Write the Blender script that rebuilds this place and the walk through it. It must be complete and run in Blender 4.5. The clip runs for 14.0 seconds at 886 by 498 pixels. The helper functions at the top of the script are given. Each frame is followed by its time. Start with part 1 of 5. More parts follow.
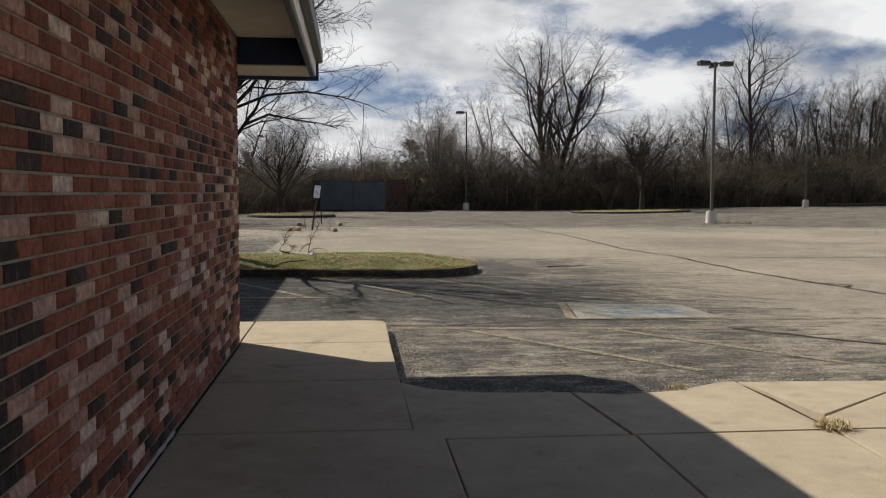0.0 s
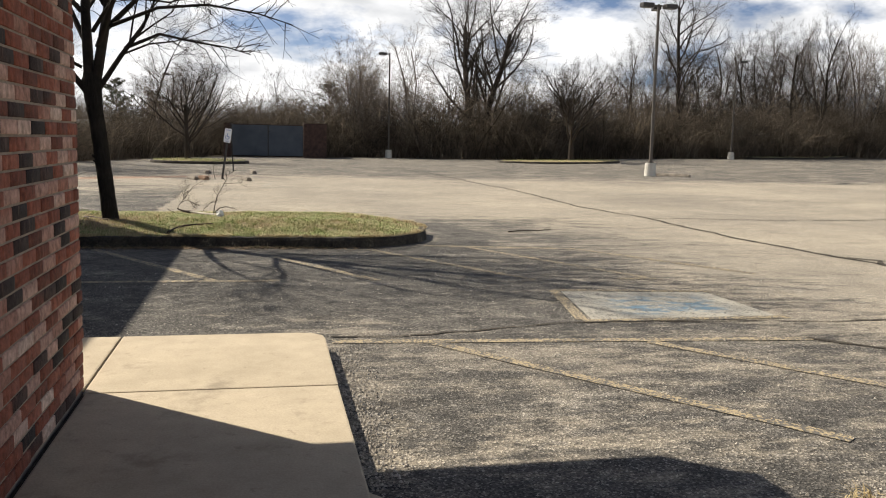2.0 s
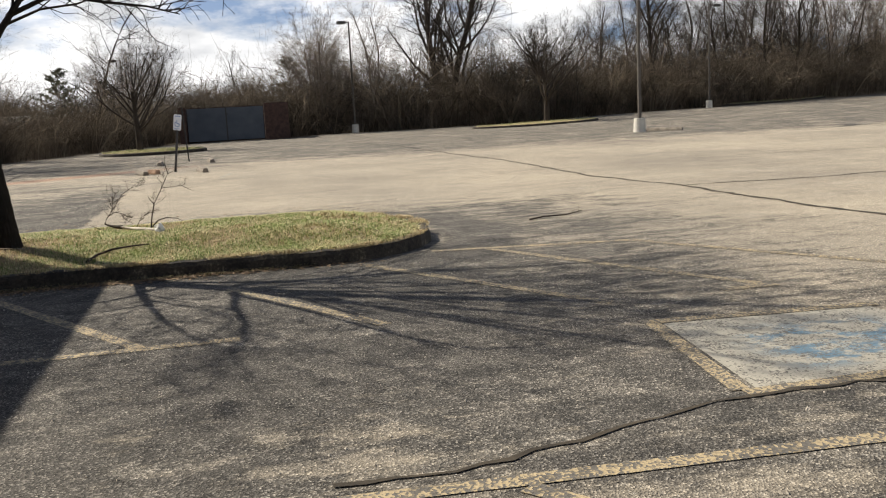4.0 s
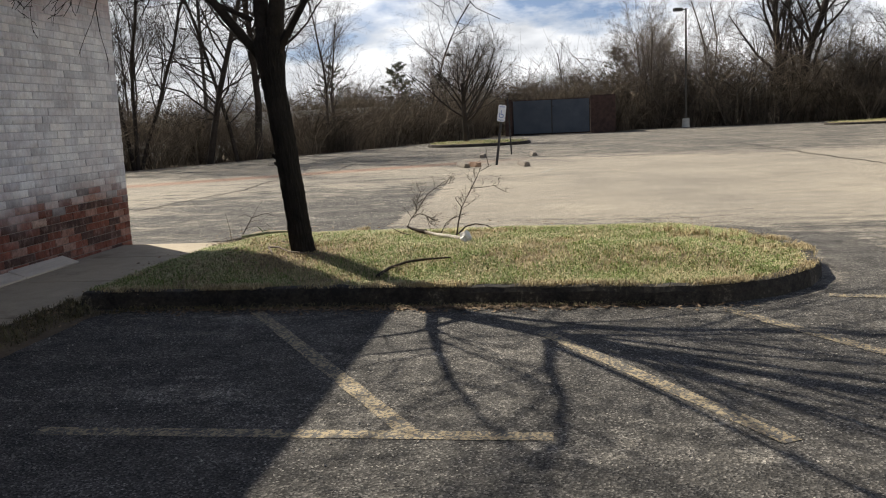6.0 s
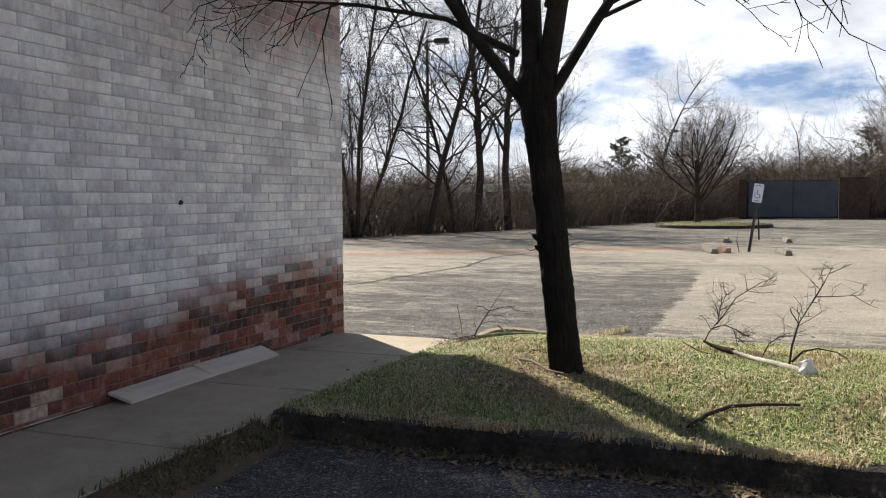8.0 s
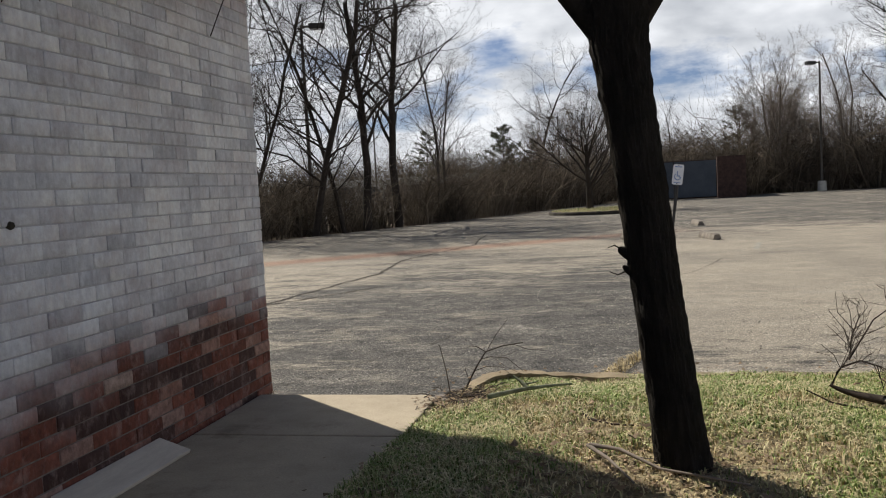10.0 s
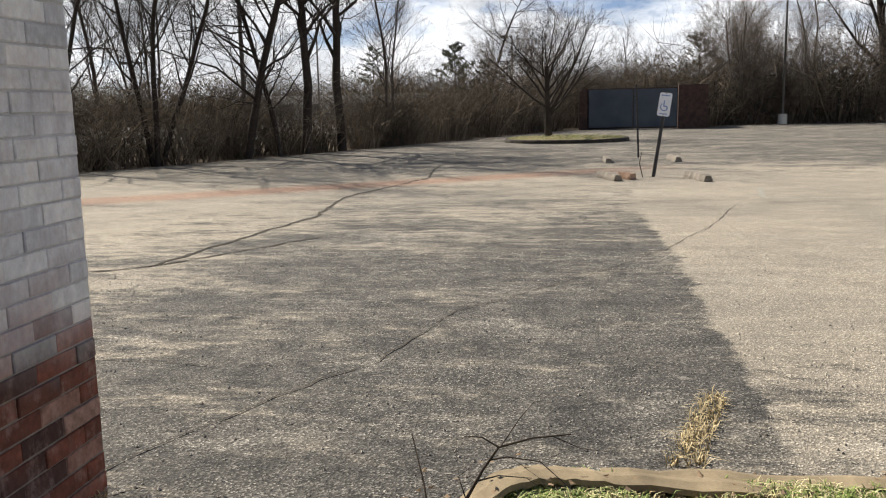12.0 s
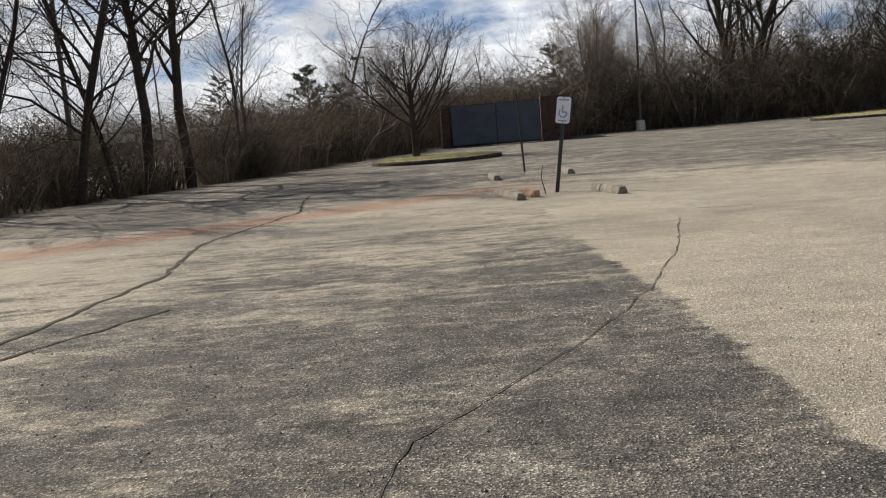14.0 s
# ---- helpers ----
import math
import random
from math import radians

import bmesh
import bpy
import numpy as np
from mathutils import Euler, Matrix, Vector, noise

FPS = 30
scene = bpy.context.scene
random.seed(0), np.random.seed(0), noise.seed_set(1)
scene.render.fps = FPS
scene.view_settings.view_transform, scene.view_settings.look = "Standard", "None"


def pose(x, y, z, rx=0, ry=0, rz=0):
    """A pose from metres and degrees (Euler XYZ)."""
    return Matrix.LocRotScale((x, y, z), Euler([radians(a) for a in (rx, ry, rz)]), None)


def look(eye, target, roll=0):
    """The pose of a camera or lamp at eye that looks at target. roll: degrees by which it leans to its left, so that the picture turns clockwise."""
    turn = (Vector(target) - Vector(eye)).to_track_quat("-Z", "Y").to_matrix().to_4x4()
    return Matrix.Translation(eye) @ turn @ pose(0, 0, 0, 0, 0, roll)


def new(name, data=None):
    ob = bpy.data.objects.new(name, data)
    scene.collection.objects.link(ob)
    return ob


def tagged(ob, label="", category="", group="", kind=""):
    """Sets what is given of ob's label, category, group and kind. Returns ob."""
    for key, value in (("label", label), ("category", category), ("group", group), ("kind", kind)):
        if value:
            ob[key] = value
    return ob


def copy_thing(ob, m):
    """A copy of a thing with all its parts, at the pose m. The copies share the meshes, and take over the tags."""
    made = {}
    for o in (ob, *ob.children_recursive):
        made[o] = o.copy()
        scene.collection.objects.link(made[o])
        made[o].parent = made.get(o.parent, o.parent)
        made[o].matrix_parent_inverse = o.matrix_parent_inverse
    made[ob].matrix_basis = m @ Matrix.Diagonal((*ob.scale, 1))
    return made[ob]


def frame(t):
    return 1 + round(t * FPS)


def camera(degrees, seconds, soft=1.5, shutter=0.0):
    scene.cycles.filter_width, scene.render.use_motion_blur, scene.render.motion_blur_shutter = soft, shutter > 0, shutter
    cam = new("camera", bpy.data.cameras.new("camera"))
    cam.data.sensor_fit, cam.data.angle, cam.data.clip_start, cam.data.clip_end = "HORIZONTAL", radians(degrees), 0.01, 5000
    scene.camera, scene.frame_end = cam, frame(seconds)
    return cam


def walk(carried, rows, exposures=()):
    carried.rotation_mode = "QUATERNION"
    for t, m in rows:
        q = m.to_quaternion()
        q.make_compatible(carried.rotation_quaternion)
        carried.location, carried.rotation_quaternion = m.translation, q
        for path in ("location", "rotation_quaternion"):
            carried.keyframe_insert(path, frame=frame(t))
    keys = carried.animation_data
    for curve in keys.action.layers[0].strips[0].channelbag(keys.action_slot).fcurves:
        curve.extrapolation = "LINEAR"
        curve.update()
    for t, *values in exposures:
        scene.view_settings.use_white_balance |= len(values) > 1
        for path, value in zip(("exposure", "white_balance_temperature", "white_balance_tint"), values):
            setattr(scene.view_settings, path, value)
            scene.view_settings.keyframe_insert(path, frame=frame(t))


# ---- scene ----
cam = camera(54.6, 14.0, soft=1.1)
EXPOSURES = [(0, 0.08, 6420, 10), (0.5, 0.08, 6420, 10), (1, 0.32, 6570, 10), (1.5, 0.57, 6570, 10), (2, 0.67, 6570, 10), (2.5, 0.58, 6570, 10), (5, 0.68, 6570, 10), (5.5, 0.55, 6570, 10), (6, 0.54, 6370, 10), (6.5, 0.68, 6303, 10), (7.5, 0.77, 6170, 10), (10, 0.23, 6220, 10), (10.5, 0.49, 6270, 10), (11, 0.8, 6320, 10), (11.5, 0.75, 6320, 10), (12, 0.63, 6320, 10), (13, 0.26, 6370, 10), (13.5, 0.4, 6370, 10), (14, 0.32, 6320, 10)]
PATH = [
    (0, (1.049, -8.25, 1.546), (1.262, -6.266, 1.415), 0.3),
    (0.5, (1.105, -7.504, 1.562), (1.386, -5.528, 1.421), 0.1),
    (1, (1.065, -6.676, 1.535), (1.329, -4.704, 1.339), 0.1),
    (1.5, (1.074, -5.858, 1.538), (1.479, -3.917, 1.276), 1.7),
    (2, (1.002, -5.019, 1.555), (1.407, -3.076, 1.304), 1.3),
    (2.5, (0.963, -4.182, 1.553), (1.365, -2.243, 1.271), -0.9),
    (2.7, (0.959, -3.85, 1.592), (1.354, -1.912, 1.299), -1.4),
    (4.8, (1.345, -0.801, 1.54), (1.835, 1.11, 1.21), -3.5),
    (5, (1.354, -0.555, 1.526), (1.769, 1.38, 1.235), -3.8),
    (5.5, (1.34, -0.073, 1.538), (1.468, 1.902, 1.249), -4.8),
    (6, (1.174, 0.477, 1.511), (0.917, 2.437, 1.208), -2.5),
    (6.5, (0.853, 0.843, 1.577), (0.343, 2.762, 1.333), -2.5),
    (7, (0.656, 1.422, 1.6), (-0.023, 3.292, 1.391), -3.9),
    (7.5, (0.364, 1.928, 1.5), (-0.329, 3.797, 1.332), -1.0),
    (7.7, (0.261, 2.231, 1.492), (-0.463, 4.091, 1.363), -0.5),
    (9.8, (-1.366, 4.553, 1.555), (-1.841, 6.492, 1.444), -2.0),
    (10, (-1.457, 4.763, 1.532), (-1.889, 6.71, 1.391), -3.1),
    (10.5, (-1.654, 5.425, 1.524), (-1.968, 7.385, 1.281), -5.7),
    (11, (-1.853, 6.126, 1.529), (-2.032, 8.094, 1.222), -5.2),
    (11.5, (-1.965, 6.868, 1.534), (-2.205, 8.83, 1.229), -2.1),
    (12, (-2.2, 7.553, 1.626), (-2.504, 9.502, 1.297), -1.2),
    (12.5, (-2.413, 8.208, 1.589), (-2.734, 10.164, 1.325), -1.7),
    (13, (-2.672, 8.911, 1.536), (-2.992, 10.867, 1.268), -2.9),
    (13.5, (-2.834, 9.55, 1.532), (-2.959, 11.525, 1.241), -3.9),
    (14, (-2.956, 10.268, 1.49), (-2.938, 12.247, 1.201), -4.6),
]
walk(cam, [(t, look(eye, target, roll)) for t, eye, target, roll in PATH], EXPOSURES)

# ---- settings of light and ground colours ----
CLOUD_SEED = 1.7
CLOUD_LIT, CLOUD_GREY = (23.0, 22.9, 22.8), (13.2, 13.5, 14.0)
SKY_STRENGTH, SKY_CLEAR = 0.036, (1.5, 1.68, 1.85)
SUN_ENERGY = 5.0
TAN_A, TAN_B = (0.205, 0.185, 0.154), (0.38, 0.334, 0.26)
GREY_A, GREY_B = (0.034, 0.033, 0.031), (0.128, 0.119, 0.105)

# ---- world, sun and exposure ----
SUN_DIR = Vector((-0.75, 0.66, 0.905)).normalized()
world = bpy.data.worlds.new("world")
scene.world = world
world.use_nodes = True
wn, wl = world.node_tree.nodes, world.node_tree.links
sky = wn.new("ShaderNodeTexSky")
sky.sky_type, sky.sun_disc = "NISHITA", False
sky.sun_elevation = math.asin(SUN_DIR.z)
sky.sun_rotation = math.atan2(SUN_DIR.x, SUN_DIR.y)
sky.air_density, sky.dust_density, sky.ozone_density = 0.5, 1.6, 1.0
tc = wn.new("ShaderNodeTexCoord")
sep = wn.new("ShaderNodeSeparateXYZ")
wl.new(tc.outputs["Generated"], sep.inputs[0])


def wmath(op, a, b, c=None):
    n = wn.new("ShaderNodeMath")
    n.operation = op
    for i, v in enumerate((a, b) if c is None else (a, b, c)):
        if isinstance(v, (int, float)):
            n.inputs[i].default_value = v
        else:
            wl.new(v, n.inputs[i])
    return n.outputs[0]


zz = wmath("ADD", wmath("MAXIMUM", sep.outputs[2], 0.0), 0.3)
comb = wn.new("ShaderNodeCombineXYZ")
wl.new(wmath("DIVIDE", sep.outputs[0], zz), comb.inputs[0])
wl.new(wmath("DIVIDE", sep.outputs[1], zz), comb.inputs[1])
comb.inputs[2].default_value = CLOUD_SEED
cn = wn.new("ShaderNodeTexNoise")
cn.inputs["Scale"].default_value, cn.inputs["Detail"].default_value, cn.inputs["Roughness"].default_value = 2.3, 10, 0.55
wl.new(comb.outputs[0], cn.inputs["Vector"])
ramp = wn.new("ShaderNodeValToRGB")
ramp.color_ramp.elements[0].position, ramp.color_ramp.elements[1].position = 0.35, 0.47
# fair-weather clouds: crowded towards the horizon, open blue overhead
wl.new(wmath("SUBTRACT", cn.outputs["Fac"], wmath("MULTIPLY", wmath("MAXIMUM", wmath("SUBTRACT", sep.outputs[2], 0.22), 0.0), 0.9)), ramp.inputs[0])
shade = wn.new("ShaderNodeTexNoise")
shade.inputs["Scale"].default_value, shade.inputs["Detail"].default_value = 3.4, 7
wl.new(comb.outputs[0], shade.inputs["Vector"])
sr = wn.new("ShaderNodeValToRGB")
sr.color_ramp.elements[0].position, sr.color_ramp.elements[1].position = 0.4, 0.64
sr.color_ramp.elements[0].color, sr.color_ramp.elements[1].color = (*CLOUD_LIT, 1), (*CLOUD_GREY, 1)
wl.new(shade.outputs["Fac"], sr.inputs[0])
wmix = wn.new("ShaderNodeMix")
wmix.data_type = "RGBA"
wl.new(ramp.outputs[0], wmix.inputs[0])
clear = wn.new("ShaderNodeVectorMath")
clear.operation = "MULTIPLY"
clear.inputs[1].default_value = SKY_CLEAR
wl.new(sky.outputs[0], clear.inputs[0])
wl.new(clear.outputs[0], wmix.inputs[6])
wl.new(sr.outputs[0], wmix.inputs[7])
bg = wn["Background"]
bg.inputs[1].default_value = SKY_STRENGTH
wl.new(wmix.outputs[2], bg.inputs[0])
sun = new("sun", bpy.data.lights.new("sun", "SUN"))
sun.data.energy, sun.data.angle, sun.data.color = SUN_ENERGY, radians(0.55), (1.0, 0.91, 0.77)
sun.matrix_world = look(SUN_DIR * 50, (0, 0, 0))


# ---- materials ----
class Nodes:
    """Short hand for one node material."""

    def __init__(self, name):
        self.mat = bpy.data.materials.new(name)
        self.mat.use_nodes = True
        self.n, self.l = self.mat.node_tree.nodes, self.mat.node_tree.links
        self.bsdf = self.n["Principled BSDF"]
        self.geo = self.n.new("ShaderNodeNewGeometry")
        self.info = self.n.new("ShaderNodeObjectInfo")
        self.pos = self.geo.outputs["Position"]

    def put(self, socket, v):
        if isinstance(v, (int, float)):
            socket.default_value = v
        elif isinstance(v, tuple):
            socket.default_value = (*v, 1) if len(v) == 3 and len(socket.default_value) == 4 else v
        else:
            self.l.new(v, socket)

    def math(self, op, a, b=0.0, clamp=False):
        m = self.n.new("ShaderNodeMath")
        m.operation, m.use_clamp = op, clamp
        self.put(m.inputs[0], a), self.put(m.inputs[1], b)
        return m.outputs[0]

    def noise(self, scale, detail=4, rough=0.6, stretch=None, vec=None):
        t = self.n.new("ShaderNodeTexNoise")
        t.inputs["Scale"].default_value, t.inputs["Detail"].default_value, t.inputs["Roughness"].default_value = scale, detail, rough
        vec = vec or self.pos
        if stretch:
            mp = self.n.new("ShaderNodeMapping")
            mp.inputs["Scale"].default_value = stretch
            self.l.new(vec, mp.inputs[0])
            vec = mp.outputs[0]
        self.l.new(vec, t.inputs["Vector"])
        return t.outputs["Fac"]

    def voronoi(self, scale, feature="F1", out="Distance"):
        t = self.n.new("ShaderNodeTexVoronoi")
        t.feature = feature
        t.inputs["Scale"].default_value = scale
        self.l.new(self.pos, t.inputs["Vector"])
        return t.outputs[out]

    def steps(self, v, *stops):
        """A colour ramp: (position, colour or grey) ..."""
        r = self.n.new("ShaderNodeValToRGB")
        e = r.color_ramp.elements
        while len(e) < len(stops):
            e.new(0.5)
        for el, (p, c) in zip(e, stops):
            el.position, el.color = p, (c, c, c, 1) if isinstance(c, (int, float)) else (*c, 1)
        self.put(r.inputs[0], v)
        return r.outputs[0]

    def mix(self, f, a, b, blend="MIX"):
        m = self.n.new("ShaderNodeMix")
        m.data_type, m.blend_type = "RGBA", blend
        self.put(m.inputs[0], f), self.put(m.inputs[6], a), self.put(m.inputs[7], b)
        return m.outputs[2]

    def xyz(self):
        s = self.n.new("ShaderNodeSeparateXYZ")
        self.l.new(self.pos, s.inputs[0])
        return s.outputs

    def ramp_between(self, v, lo, hi):
        m = self.n.new("ShaderNodeMapRange")
        m.interpolation_type = "SMOOTHSTEP"
        self.put(m.inputs[0], v)
        m.inputs[1].default_value, m.inputs[2].default_value = lo, hi
        return m.outputs[0]

    def rand(self):
        """One number for each piece, be it an object or an island of a joined mesh."""
        return self.math("FRACT", self.math("ADD", self.info.outputs["Random"], self.geo.outputs["Random Per Island"]))

    def done(self, color, rough=0.8, bump=None, height=0.005, strength=0.6, metal=0.0, spec=0.35):
        self.put(self.bsdf.inputs["Base Color"], color)
        self.put(self.bsdf.inputs["Roughness"], rough)
        self.bsdf.inputs["Metallic"].default_value = metal
        self.bsdf.inputs["Specular IOR Level"].default_value = spec
        if bump is not None:
            b = self.n.new("ShaderNodeBump")
            b.inputs["Strength"].default_value, b.inputs["Distance"].default_value = strength, height
            self.l.new(bump, b.inputs["Height"])
            self.l.new(b.outputs[0], self.bsdf.inputs["Normal"])
        return self.mat


def plain(name, a, b, scale=6.0, rough=0.75, grain=60.0, height=0.003, metal=0.0, vary=0.0, stretch=None, spec=0.35):
    """Two colours mixed by a coarse and a fine noise, with a fine relief; vary: how much single pieces differ."""
    m = Nodes(name)
    coarse, fine = m.noise(scale, 5, stretch=stretch), m.noise(grain, 3, stretch=stretch)
    f = m.math("ADD", m.math("MULTIPLY", coarse, 0.7), m.math("MULTIPLY", fine, 0.3))
    c = m.steps(f, (0.35, a), (0.65, b))
    if vary:
        k = m.steps(m.rand(), (0.0, 1 - vary), (1.0, 1 + vary))
        c = m.mix(1.0, c, k, "MULTIPLY")
    return m.done(c, rough, fine, height, metal=metal, spec=spec)


def asphalt():
    m = Nodes("worn_asphalt")
    x, y, z = m.xyz()
    wob = m.math("MULTIPLY", m.math("SUBTRACT", m.noise(0.35, 4), 0.5), 3.0)
    wob2 = m.math("MULTIPLY", m.math("SUBTRACT", m.noise(2.5, 4), 0.5), 0.5)
    xs, ys = m.math("ADD", x, wob), m.math("ADD", y, wob)
    # darker surface in the bays by the building, and on the older paving beyond the island
    bays = m.math("MULTIPLY", m.math("SUBTRACT", 1.0, m.ramp_between(xs, 3.0, 8.5)), m.math("SUBTRACT", 1.0, m.ramp_between(ys, 6.8, 8.6)))
    # pocket beside the walls: the building's shade is deepened in the asphalt colour
    pocket_shade = m.math("MULTIPLY", m.math("SUBTRACT", 1.0, m.ramp_between(xs, 2.0, 4.5)), m.math("MULTIPLY", m.ramp_between(y, 1.6, 4.2), m.math("SUBTRACT", 1.0, m.ramp_between(y, 7.2, 7.6))))
    seam = m.math("SUBTRACT", 1.0, m.ramp_between(m.math("ADD", x, m.math("ADD", m.math("MULTIPLY", wob2, 0.6), m.math("MULTIPLY", wob, 0.12))), -1.26, -1.06))
    old = m.math("MULTIPLY", m.math("MULTIPLY", seam, m.math("SUBTRACT", 1.0, m.ramp_between(ys, 13.5, 31.0))), m.ramp_between(xs, -11.0, -4.0))
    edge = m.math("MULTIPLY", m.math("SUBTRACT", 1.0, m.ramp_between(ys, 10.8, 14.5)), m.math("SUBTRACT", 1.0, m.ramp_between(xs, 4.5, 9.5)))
    far = m.math("MULTIPLY", m.ramp_between(ys, 24, 33), 0.62)
    bays = m.math("MULTIPLY", bays, m.math("ADD", 0.68, m.math("MULTIPLY", m.ramp_between(ys, 0.6, 2.4), 0.32)))
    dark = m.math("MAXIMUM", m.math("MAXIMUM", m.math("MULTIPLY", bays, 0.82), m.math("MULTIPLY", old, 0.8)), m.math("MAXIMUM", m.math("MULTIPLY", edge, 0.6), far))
    # extra darkening for the shaded pocket, on top of the darker bay surface
    dark = m.math("ADD", dark, m.math("MULTIPLY", pocket_shade, 0.2))
    # dark tyre-swept arc round the island's nose
    rad = m.math("SQRT", m.math("ADD", m.math("POWER", m.math("SUBTRACT", x, 1.5), 2.0), m.math("POWER", m.math("SUBTRACT", y, 9.0), 2.0)))
    arc = m.math("MULTIPLY", m.math("MULTIPLY", m.ramp_between(rad, 2.2, 2.45), m.math("SUBTRACT", 1.0, m.ramp_between(m.math("ADD", rad, wob2), 2.9, 3.4))), m.ramp_between(x, 2.6, 3.4))
    dark = m.math("ADD", dark, m.math("MULTIPLY", arc, 0.4))
    blot, streak, small = m.noise(0.7, 7, 0.7), m.noise(1.0, 7, 0.72, stretch=(0.42, 1.7, 1)), m.noise(4.5, 6, 0.72, stretch=(0.6, 1.4, 1))
    n = m.math("ADD", m.math("MULTIPLY", m.math("SUBTRACT", blot, 0.5), 1.2), m.math("MULTIPLY", m.math("SUBTRACT", streak, 0.5), 1.5))
    n = m.math("ADD", n, m.math("MULTIPLY", m.math("SUBTRACT", small, 0.5), 1.7))
    d = m.ramp_between(m.math("ADD", dark, n), 0.2, 0.8)
    tan = m.steps(m.math("ADD", m.math("MULTIPLY", m.noise(0.2, 7, 0.6), 0.6), m.math("MULTIPLY", m.noise(2.2, 6, 0.7, stretch=(0.6, 1.4, 1)), 0.4)), (0.36, TAN_A), (0.62, TAN_B))
    grey = m.steps(m.noise(3.0, 6, 0.7), (0.3, GREY_A), (0.7, GREY_B))
    c = m.mix(d, tan, grey)
    # pale worn patches where the binder is gone, and bleached streaks
    pale = m.ramp_between(m.math("ADD", m.math("MULTIPLY", m.noise(0.9, 8, 0.72, stretch=(0.55, 1.5, 1)), 0.65), m.math("MULTIPLY", m.noise(7.0, 5, 0.75), 0.35)), 0.52, 0.66)
    c = m.mix(m.math("MULTIPLY", pale, 0.55), c, (0.36, 0.33, 0.28))
    murk = m.ramp_between(m.noise(0.55, 7, 0.7, stretch=(0.7, 1.3, 1)), 0.55, 0.72)
    c = m.mix(m.math("MULTIPLY", murk, 0.5), c, (0.12, 0.11, 0.096))
    # rust run across the lot
    line = m.math("ABSOLUTE", m.math("SUBTRACT", m.math("SUBTRACT", y, m.math("MULTIPLY", m.math("ADD", x, 8.0), 0.66)), m.math("ADD", 24.4, m.math("MULTIPLY", wob2, 1.5))))
    rust = m.math("MULTIPLY", m.math("SUBTRACT", 1.0, m.ramp_between(line, 0.2, 1.3)), m.math("SUBTRACT", 1.0, m.ramp_between(x, -4.0, 1.5)))
    c = m.mix(m.math("MULTIPLY", rust, 0.5), c, (0.3, 0.13, 0.07))
    # oil and damp near the apron
    oil = m.math("MULTIPLY", m.ramp_between(m.noise(1.6, 5, stretch=(0.5, 1.3, 1)), 0.58, 0.68), m.math("SUBTRACT", 1.0, m.ramp_between(ys, 1.5, 4.0)))
    c = m.mix(m.math("MULTIPLY", oil, 0.55), c, (0.03, 0.028, 0.026))
    # aggregate showing through
    cell = m.voronoi(95.0, out="Color")
    spk = m.steps(cell, (0.12, 0.3), (0.5, 0.85), (0.7, 1.2), (0.88, 2.7))
    c = m.mix(m.math("ADD", m.math("MULTIPLY", d, 0.45), 0.5), c, m.mix(1.0, c, spk, "MULTIPLY"))
    chip = m.math("MULTIPLY", m.steps(m.voronoi(38.0), (0.13, 1.0), (0.24, 0.0)), m.ramp_between(m.noise(1.3, 6, 0.7, stretch=(0.6, 1.5, 1)), 0.42, 0.6))
    c = m.mix(m.math("MULTIPLY", chip, 0.8), c, (0.5, 0.47, 0.41))
    # flakes of old sealer gone, leaving pale ragged spots
    flake = m.math("MULTIPLY", m.ramp_between(m.noise(9.0, 4, 0.6, stretch=(0.6, 1.3, 1)), 0.64, 0.69), m.ramp_between(m.noise(0.8, 4), 0.45, 0.6))
    c = m.mix(m.math("MULTIPLY", flake, 0.6), c, (0.4, 0.37, 0.32))
    return m.done(c, 0.9, m.math("ADD", m.voronoi(95.0), m.noise(25, 5)), 0.01, 0.7, spec=0.25)


def concrete(name, a, b, dirt):
    m = Nodes(name)
    big, mid, fine = m.noise(0.8, 5), m.noise(5, 5), m.noise(90, 3)
    c = m.steps(m.math("ADD", m.math("MULTIPLY", big, 0.5), m.math("MULTIPLY", mid, 0.5)), (0.36, a), (0.64, b))
    st = m.ramp_between(m.noise(2.2, 6, 0.7), 0.56, 0.74)
    c = m.mix(m.math("MULTIPLY", st, 0.55), c, dirt)
    blot = m.ramp_between(m.noise(11, 5, 0.7), 0.62, 0.7)
    c = m.mix(m.math("MULTIPLY", blot, 0.35), c, dirt)
    pit = m.steps(m.voronoi(60), (0.03, 1.0), (0.09, 0.0))
    c = m.mix(m.math("MULTIPLY", pit, 0.35), c, dirt)
    c = m.mix(0.25, c, m.mix(1.0, c, m.steps(fine, (0.3, 0.6), (0.7, 1.4)), "MULTIPLY"))
    return m.done(c, 0.85, m.math("ADD", fine, m.math("MULTIPLY", mid, 2.0)), 0.003, 0.5)


def kerb_mat():
    m = Nodes("stained_kerb_concrete")
    n = m.math("ADD", m.math("MULTIPLY", m.noise(3.5, 6, 0.7), 0.6), m.math("MULTIPLY", m.noise(30, 4, 0.7), 0.4))
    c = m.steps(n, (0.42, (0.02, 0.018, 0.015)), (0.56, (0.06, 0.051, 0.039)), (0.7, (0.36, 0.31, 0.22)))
    chip = m.ramp_between(m.noise(2.3, 5), 0.66, 0.7)
    c = m.mix(m.math("MULTIPLY", chip, 0.7), c, (0.42, 0.33, 0.12))
    return m.done(c, 0.92, n, 0.02, 0.8)


